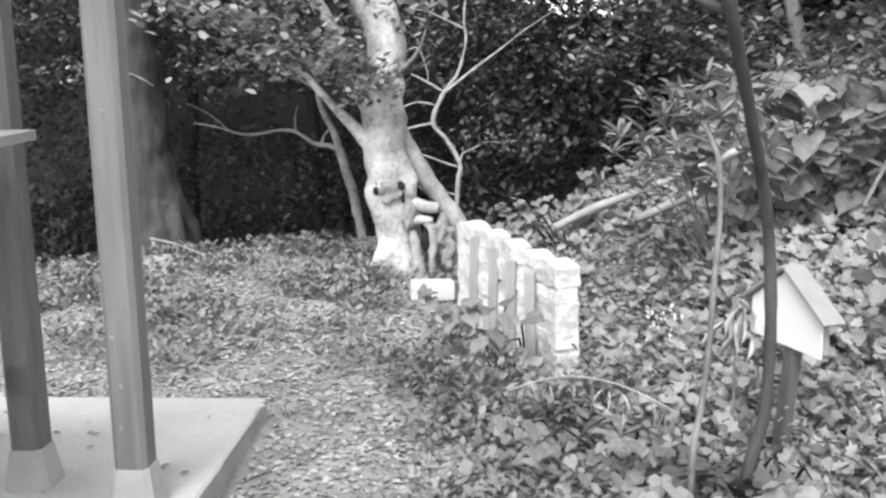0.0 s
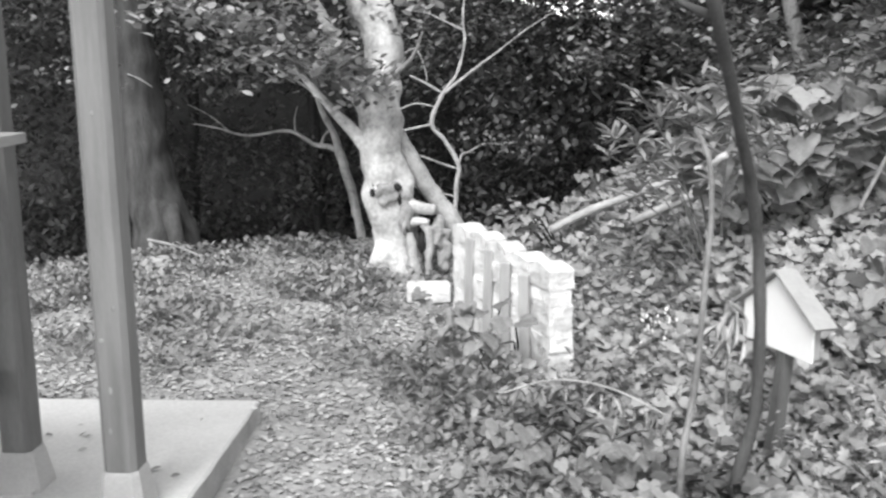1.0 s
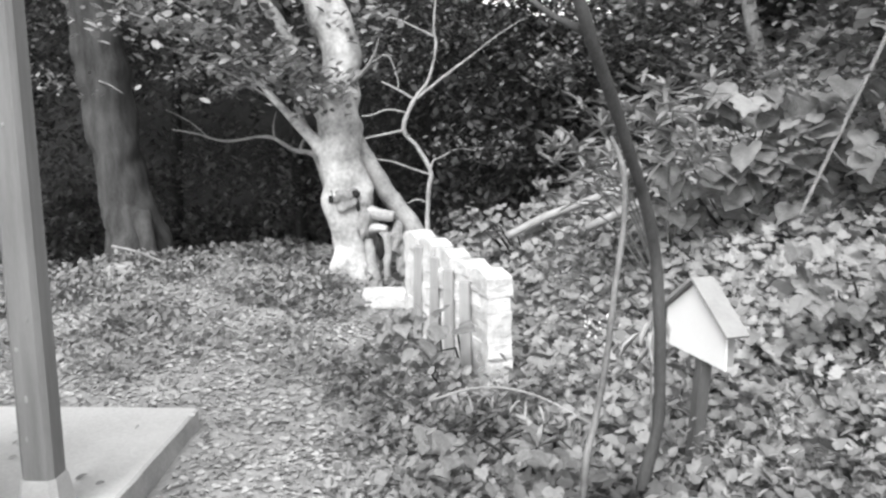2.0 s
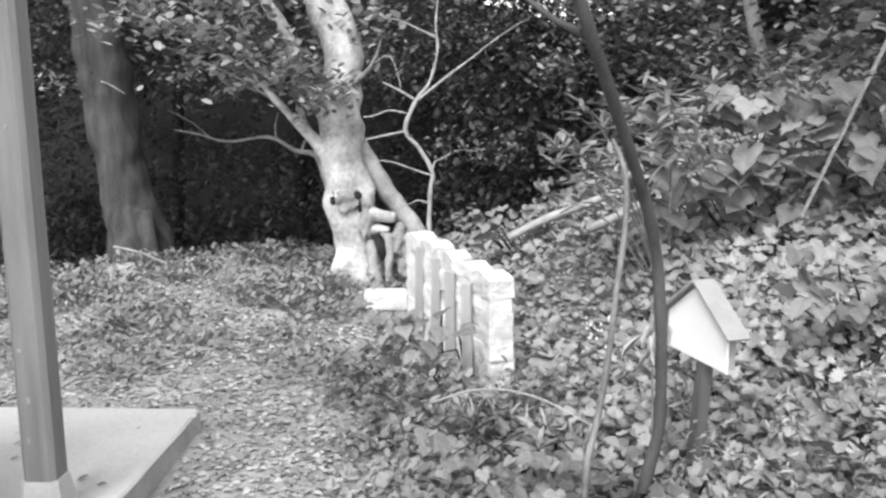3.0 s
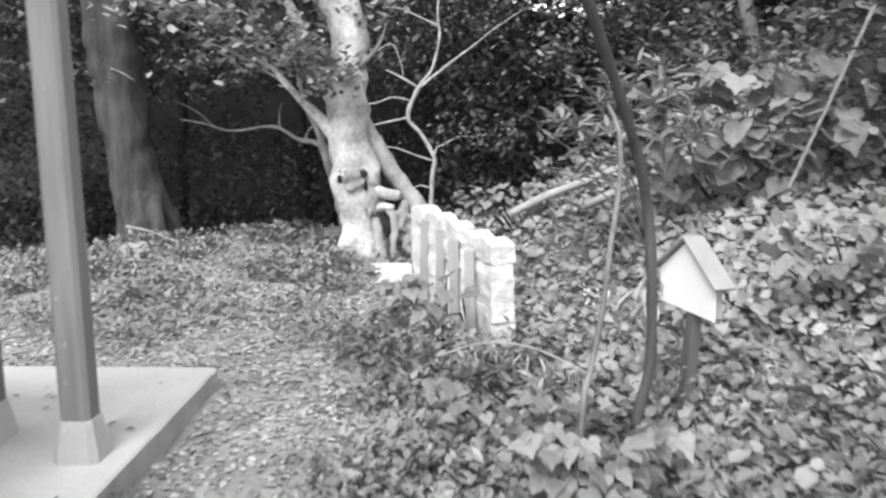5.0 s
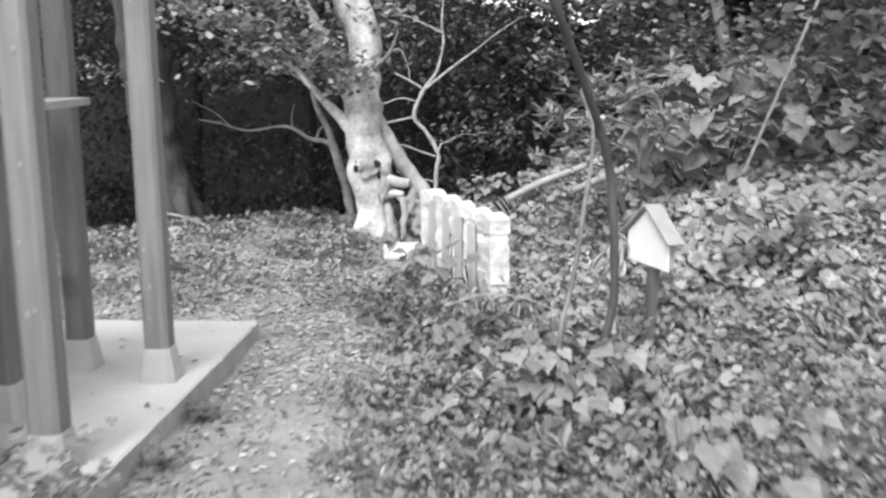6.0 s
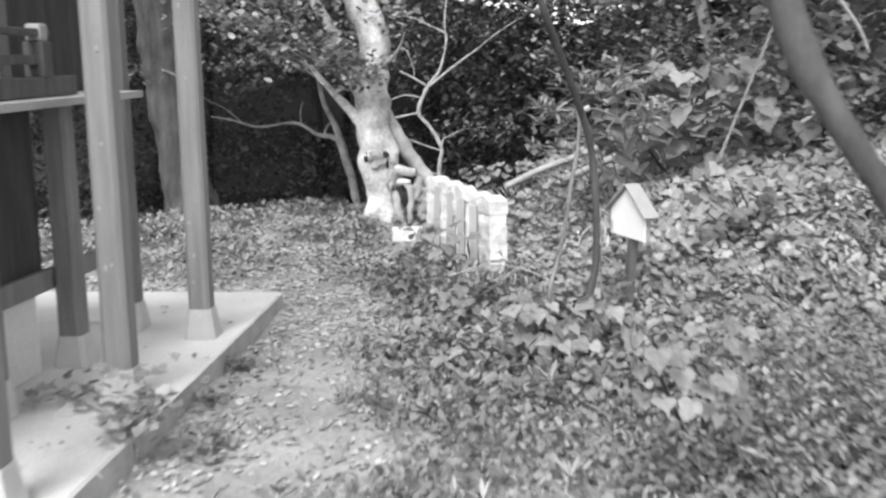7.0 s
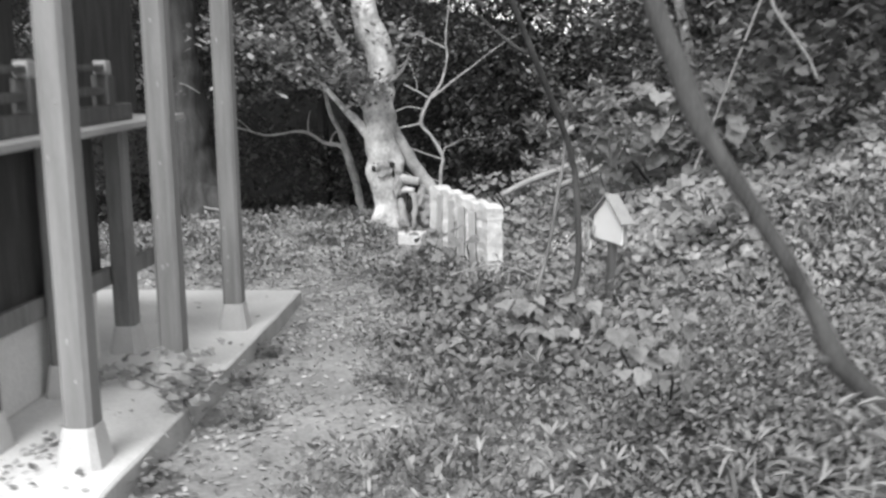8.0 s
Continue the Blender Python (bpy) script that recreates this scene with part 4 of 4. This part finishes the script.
# ---- climbing vine with large lobed leaves ----
def vine_leaf_mesh(seed):
    r = random.Random(seed)
    outline = [(0.0, -0.06), (0.2, -0.16), (0.42, -0.05), (0.5, 0.18), (0.36, 0.36), (0.3, 0.52), (0.12, 0.68), (0.0, 0.86)]
    outline = [(px * r.uniform(0.9, 1.1), py * r.uniform(0.92, 1.08)) for px, py in outline]
    b = bmesh.new()
    spine = [b.verts.new((0, py, -0.02 - 0.07 * max(py, 0) ** 2)) for py in (0.0, 0.3, 0.6)]
    tip = b.verts.new((0, outline[-1][1], -0.09))
    for sgn in (-1, 1):
        ring = [b.verts.new((sgn * px, py, 0.04 * abs(px) + r.uniform(-0.02, 0.02) - 0.08 * max(py, 0) ** 2)) for px, py in outline[1:-1]]
        s0, s1, s2 = spine
        for tri in ((s0, ring[0], ring[1]), (s0, ring[1], ring[2]), (s0, ring[2], s1), (s1, ring[2], ring[3]), (s1, ring[3], ring[4]), (s1, ring[4], s2), (s2, ring[4], ring[5]), (s2, ring[5], tip)):
            b.faces.new(tri if sgn > 0 else tri[::-1])
    me = bpy.data.meshes.new("leaf")
    b.to_mesh(me)
    b.free()
    me.materials.append(BRIGHTLEAF)
    return me


leaf_meshes = [vine_leaf_mesh(k) for k in range(4)]


def climbing_vine(cx, cy, cz, n, rx, ry, rz, smin, smax, seed, label):
    ob = empty("climbing_vine", cx, cy, float(height(cx, cy)), label, "vine", "vines on the bank")
    r = random.Random(seed)
    foot = Vector((cx + 0.2, cy + 0.3, float(height(cx, cy)) - 0.05))
    places = []
    for k in range(n):
        a, e = r.uniform(-1, 1), r.uniform(-1, 1)
        p = Vector((cx + rx * a, cy - ry * (1 - 0.6 * a * a) * r.uniform(0.3, 1) - 0.15 * e * ry, cz + rz * e))
        places.append(p)
    for p in places[::9]:
        stem = tube(bmesh.new(), [foot, foot.lerp(p, 0.6) + Vector((r.uniform(-0.1, 0.1), 0.12, 0.1)), p], [0.01, 0.007, 0.003], 5, 0.2)
        part("stem", stem, DARKBARK, ob, smooth=True)
    for p in places:
        leaf = new("leaf", r.choice(leaf_meshes))
        q = r.uniform(smin, smax)
        m = pose(*p, r.gauss(-34, 22), r.gauss(0, 16), 180 + r.gauss(0, 50)) @ Matrix.Diagonal((q, q, q, 1))
        leaf.parent = ob
        leaf.matrix_parent_inverse = ob.matrix_world.inverted()
        leaf.matrix_basis = m
    return ob


climbing_vine(2.2, 6.4, 1.42, 165, 0.75, 0.5, 0.45, 0.14, 0.24, 81, "broad-leaved climbing vine heaped over the bank")
climbing_vine(3.4, 5.95, 1.72, 90, 0.75, 0.5, 0.48, 0.14, 0.24, 82, "bright broad-leaved vine hanging from bank shrubs")
climbing_vine(1.3, 2.75, 0.3, 40, 0.5, 0.4, 0.12, 0.06, 0.1, 83, "low broad-leaved creeper among the weeds")
climbing_vine(1.08, 3.4, 0.3, 36, 0.3, 0.25, 0.1, 0.07, 0.13, 84, "broad leaves round the foot of the sapling")

climbing_vine(0.05, 5.2, 0.5, 36, 0.26, 0.2, 0.2, 0.07, 0.14, 86, "broad-leaved weed rising before the white stacks")
climbing_vine(0.9, 3.2, 0.36, 34, 0.26, 0.3, 0.16, 0.08, 0.14, 85, "broad leaves hiding the foot of the forked stick")

climbing_vine(0.62, 7.5, 0.8, 80, 0.4, 0.2, 0.14, 0.06, 0.12, 121, "broad pale leaves on the crest behind the stacks")
climbing_vine(1.3, 7.85, 1.02, 60, 0.4, 0.2, 0.12, 0.06, 0.12, 122, "leafy plants on the bank's crest above the log")
climbing_vine(2.3, 4.6, 0.95, 46, 0.35, 0.3, 0.16, 0.08, 0.14, 123, "broad-leaved plants behind the nest box")
climbing_vine(0.62, 3.95, 0.3, 20, 0.3, 0.3, 0.1, 0.06, 0.11, 124, "large soft leaves under the arching twig")
rng = np.random.default_rng(131)
tuft = empty("grass_tuft", 1.28, 4.25, 0.3, "pale narrow leaves drooping beside the nest box", "grass")
scatter("leaves", np.stack((rng.normal(1.27, 0.03, 16), rng.normal(4.2, 0.04, 16), rng.uniform(0.7, 0.86, 16)), -1), rng.uniform(0.1, 0.2, 16), -62, PETAL, SLIM, 132, parent=tuft)
part("stem", tube(bmesh.new(), [(1.3, 4.28, 0.2), (1.28, 4.24, 0.55), (1.27, 4.2, 0.84)], [0.006, 0.005, 0.003], 6, 0.08), GREYBARK, tuft, smooth=True)
for k, (cx, cy, q) in enumerate(((-0.93, 1.25, 0.07), (-0.9, 2.65, 0.06), (-0.93, 3.3, 0.05), (-0.88, 0.75, 0.07), (-0.72, 2.1, 0.06))):
    sprig = empty("slab_weed", cx, cy, 0.0, "small leafy weed at the slab's foot", "weed", "weeds along the slab")
    pts = np.stack((rng.normal(cx, q, 60), rng.normal(cy, q * 1.3, 60), float(height(cx, cy)) + 0.02 + np.abs(rng.normal(0, q * 0.7, 60))), -1)
    scatter("leaves", pts, rng.uniform(0.025, 0.06, 60), 28, COVER, LOBED, 140 + k, parent=sprig)

# ---- tall bamboo grass and pale sprigs in the near weeds ----
for k, (cx, cy, n, low, tall) in enumerate(((1.72, 0.0, 46, 0.35, 0.8), (1.58, -0.12, 40, 0.3, 0.7), (1.9, 0.02, 40, 0.35, 0.85), (1.5, 0.45, 30, 0.15, 0.5))):
    cane = empty("bamboo_grass_clump", cx, cy, 0.05, "clump of tall bamboo grass with pale arching leaves", "grass", "bamboo grass clumps")
    z0 = float(height(cx, cy))
    for _ in range(5):
        dx, dy = rng.normal(0, 0.06, 2)
        part("cane", tube(bmesh.new(), [(cx + dx * 0.4, cy + dy * 0.4, z0 - 0.02), (cx + dx, cy + dy, z0 + tall * 0.5), (cx + dx * 1.8, cy + dy * 1.5, z0 + tall * rng.uniform(0.8, 1))], [0.004, 0.0035, 0.002], 5, 0.12), GRASS, cane, smooth=True)
    pts = np.stack((rng.normal(cx, 0.08, n), rng.normal(cy, 0.06, n), z0 + rng.uniform(low, tall, n)), -1)
    scatter("leaves", pts, rng.uniform(0.07, 0.13, n), rng.uniform(-35, 50, n), PALELEAF, SLIM, 160 + k, parent=cane)
for k in range(16):
    cx, cy = rng.uniform(0.35, 1.7), rng.uniform(0.2, 1.6)
    z0 = float(height(cx, cy)) + rng.uniform(0.1, 0.2)
    sprig = empty("leafy_sprig", cx, cy, z0 - 0.1, "small upright sprig with a few pale leaves", "plant", "sprigs in the weeds")
    n = int(rng.integers(4, 8))
    part("stem", tube(bmesh.new(), [(cx, cy, z0 - 0.16), (cx, cy, z0)], [0.003, 0.002], 5, 0.08), GRASS, sprig)
    scatter("leaves", np.tile((cx, cy, z0), (n, 1)), rng.uniform(0.06, 0.11, n), rng.uniform(15, 60, n), PALELEAF, NARROW, 170 + k, np.arange(n) * 2 * np.pi / n + rng.normal(0, 0.3, n), sprig)

# ---- creeper over the slab's edge ----
creeper = empty("creeper", -1.0, 1.9, 0.13, "small dark creeper growing over the slab's edge", "plant")
rng = np.random.default_rng(91)
pts = np.concatenate((np.stack((rng.normal(-1.02, 0.08, 150), rng.normal(1.95, 0.12, 150), 0.15 + np.abs(rng.normal(0, 0.11, 150))), -1), np.stack((rng.normal(-1.5, 0.16, 40), rng.normal(2.35, 0.1, 40), 0.14 + np.abs(rng.normal(0, 0.03, 40))), -1)))
scatter("foliage", pts, rng.uniform(0.04, 0.085, len(pts)), 28, BANKCOVER, LOBED, 92, parent=creeper)
bm = tube(bmesh.new(), [(-0.97, 1.9, 0.02), (-1.05, 1.95, 0.16), (-1.3, 2.2, 0.14), (-1.55, 2.4, 0.14)], [0.006, 0.006, 0.005, 0.003], 6, 0.05)
part("stem", bm, GREYBARK, creeper, smooth=True)
creeper = empty("creeper", -1.55, 1.3, 0.13, "thin dark creeper trailing across the concrete", "plant")
pts = np.stack((rng.normal(-1.42, 0.1, 70), rng.normal(1.25, 0.22, 70), 0.135 + np.abs(rng.normal(0, 0.03, 70))), -1)
scatter("foliage", pts, rng.uniform(0.025, 0.045, len(pts)), 24, COVER, LOBED, 93, parent=creeper)
x, y = field(55, -2.6, -1.0, 0.5, 4.7, 94)
tagged(scatter("fallen_leaves", np.stack((x, y, np.full(len(x), 0.13)), -1), rr.uniform(0.02, 0.06, len(x)), 10, LITTER, LEAF, 95), "few dry leaves lying on the concrete", "leaf litter", kind="stuff")

# ---- arching twig and small sticks ----
bm = tube(bmesh.new(), [(0.25, 4.35, 0.35), (0.5, 4.3, 0.44), (0.75, 4.2, 0.44), (1.0, 4.05, 0.36)], [0.005, 0.005, 0.0045, 0.0025], 6, 0.05)
twig = empty("twig", 0.6, 4.25, 0.4, "thin pale arching twig with withered drooping leaves", "twig")
part("stem", bm, PALEWOOD, twig, smooth=True)
rng = np.random.default_rng(88)
k = rng.uniform(0, 1, 34)
pts = np.stack((0.3 + 0.7 * k, 4.33 - 0.28 * k, 0.43 - 0.3 * (k - 0.45) ** 2), -1)
scatter("withered_leaves", pts, rng.uniform(0.06, 0.12, 34), -60, GRASS, SLIM, 89, parent=twig)
bm = tube(bmesh.new(), [(-3.05, 8.3, 0.42), (-2.8, 8.25, 0.38), (-2.55, 8.2, 0.3), (-2.4, 8.2, 0.24)], [0.014, 0.013, 0.01, 0.006], 7, 0.06, 0.2, 9)
tagged(finish("fallen_branch", bm, GREYBARK, smooth=True), "crooked grey fallen branch at the yard's edge", "branch")
for bx, by, sx, sz in ((-2.95, 8.2, 0.15, 0.07), (-2.25, 8.2, 0.1, 0.09), (-3.75, 8.0, 0.12, 0.08)):
    bm = bmesh.new()
    bmesh.ops.create_icosphere(bm, subdivisions=3, radius=1.0)
    for v in bm.verts:
        v.co *= 1 + 0.25 * noise.noise(v.co * 1.7 + Vector((bx, 0, 0)))
    bmesh.ops.transform(bm, matrix=pose(bx, by, float(height(bx, by)) + 0.05) @ Matrix.Diagonal((sx, 0.09, sz, 1)), verts=bm.verts)
    tagged(finish("stone", bm, FIELDSTONE, smooth=True), "small rough pale stone among fallen leaves", "stone", "stones at the edge")

climbing_vine(1.25, 1.45, 0.66, 30, 0.22, 0.35, 0.22, 0.065, 0.1, 85, "tall soft weed with broad pale leaves")
climbing_vine(0.2, 5.2, 0.42, 22, 0.2, 0.25, 0.17, 0.08, 0.15, 86, "leafy weed growing before the white stacks")
climbing_vine(0.7, 4.3, 0.24, 30, 0.5, 0.4, 0.1, 0.05, 0.1, 87, "broad-leaved low plant beside the path")

# ---- pale hanging branch on the bank ----
bm = tube(bmesh.new(), [(2.4, 4.0, 2.75), (2.46, 4.0, 2.5), (2.54, 4.0, 2.3), (2.66, 4.0, 2.14), (2.78, 4.0, 1.98), (2.85, 4.0, 1.83)], [0.016, 0.015, 0.014, 0.013, 0.012, 0.009], 7, 0.05, 0.2, 12)
tagged(finish("hanging_branch", bm, GREYBARK, smooth=True), "pale crooked branch hanging down over the bank", "branch")

# ---- pale blossoms by the stick ----
rng = np.random.default_rng(97)
pts = np.stack((rng.normal(1.2, 0.06, 60), rng.normal(5.5, 0.06, 60), 0.38 + rng.normal(0, 0.05, 60)), -1)
tagged(scatter("blossoms", pts, rng.uniform(0.02, 0.04, 60), 40, PETAL, LEAF, 98), "white blossoms among the low plants", "flowers", kind="stuff")

# ---- leafy weed patches, rosettes and a dark bush ----
rng = np.random.default_rng(101)
pts = []
for cx, cy, rad, n in ((-0.6, 5.65, 0.3, 260), (-0.95, 6.3, 0.3, 180), (-0.3, 5.2, 0.22, 160), (0.05, 6.2, 0.25, 200), (-2.1, 6.6, 0.5, 220), (-1.6, 7.4, 0.5, 200), (0.35, 4.75, 0.3, 260), (-0.1, 4.6, 0.2, 120), (0.3, 3.6, 0.3, 220), (-2.9, 7.3, 0.4, 150), (-3.5, 6.8, 0.6, 320), (-2.6, 6.0, 0.5, 260), (-3.3, 7.8, 0.6, 320), (-1.9, 5.6, 0.4, 200), (-2.3, 7.9, 0.6, 260), (-4.2, 7.6, 0.5, 260), (-1.2, 8.2, 0.5, 200), (-0.8, 7.35, 0.16, 120)):
    qx, qy = rng.normal(cx, rad * 0.6, n), rng.normal(cy, rad * 0.5, n)
    pts.append(np.stack((qx, qy, height(qx, qy) + rng.uniform(0.02, 0.17, n)), -1))
for cx, cy, rad, n, tall in ((0.42, 4.5, 0.28, 420, 0.36), (0.1, 4.85, 0.24, 320, 0.34), (-0.2, 5.3, 0.2, 200, 0.3), (0.75, 4.7, 0.25, 300, 0.36)):
    qx, qy = rng.normal(cx, rad * 0.6, n), rng.normal(cy, rad * 0.4, n)
    pts.append(np.stack((qx, qy, height(qx, qy) + rng.uniform(0.02, tall, n)), -1))
pts = np.concatenate(pts)
tagged(scatter("weed_patch", pts, rng.uniform(0.035, 0.075, len(pts)), 30, COVER, LEAF, 102), "leafy weed patches among fallen leaves", "weeds", kind="stuff")
pos, spin, size = [], [], []
for _ in range(26):
    cx, cy = rng.uniform(0.1, 3.2), rng.uniform(2.2, 6.0)
    n, q = rng.integers(7, 12), rng.uniform(0.1, 0.18)
    z = float(height(cx, cy)) + rng.uniform(0.1, 0.26)
    for k in range(n):
        pos.append((cx, cy, z))
        spin.append(2 * math.pi * k / n + rng.normal(0, 0.3))
        size.append(q * rng.uniform(0.7, 1.1))
tagged(scatter("rosette_plants", np.array(pos), np.array(size), rng.uniform(5, 45, len(pos)), GRASS, NARROW, 103, np.array(spin)), "narrow-leaved rosettes among the low plants", "plants", kind="stuff")
pts = np.stack((rng.normal(1.02, 0.13, 420), rng.normal(3.38, 0.12, 420), 0.12 + np.abs(rng.normal(0, 0.14, 420))), -1)
tagged(scatter("foot_bush", pts, rng.uniform(0.035, 0.08, 420), 30, FARLEAF, ROUND, 104), "dark little bush at the sapling's foot", "bush", kind="stuff")

# ---- upright fine-leaved plants on the bank ----
rng = np.random.default_rng(111)
pts = []
for _ in range(90):
    cx, cy = rng.uniform(1.3, 4.4), rng.uniform(3.4, 6.4)
    n = 46
    hgt = rng.uniform(0.25, 0.5)
    t = rng.uniform(0.2, 1, n)
    pts.append(np.stack((cx + rng.normal(0, 0.05, n), cy + rng.normal(0, 0.05, n), float(height(cx, cy)) + hgt * t), -1))
pts = np.concatenate(pts)
tagged(scatter("bank_herbs", pts, rng.uniform(0.03, 0.075, len(pts)), rng.uniform(-10, 60, len(pts)), BANKCOVER, NARROW, 112), "upright fine-leaved herbs on the bank", "plants", kind="stuff")
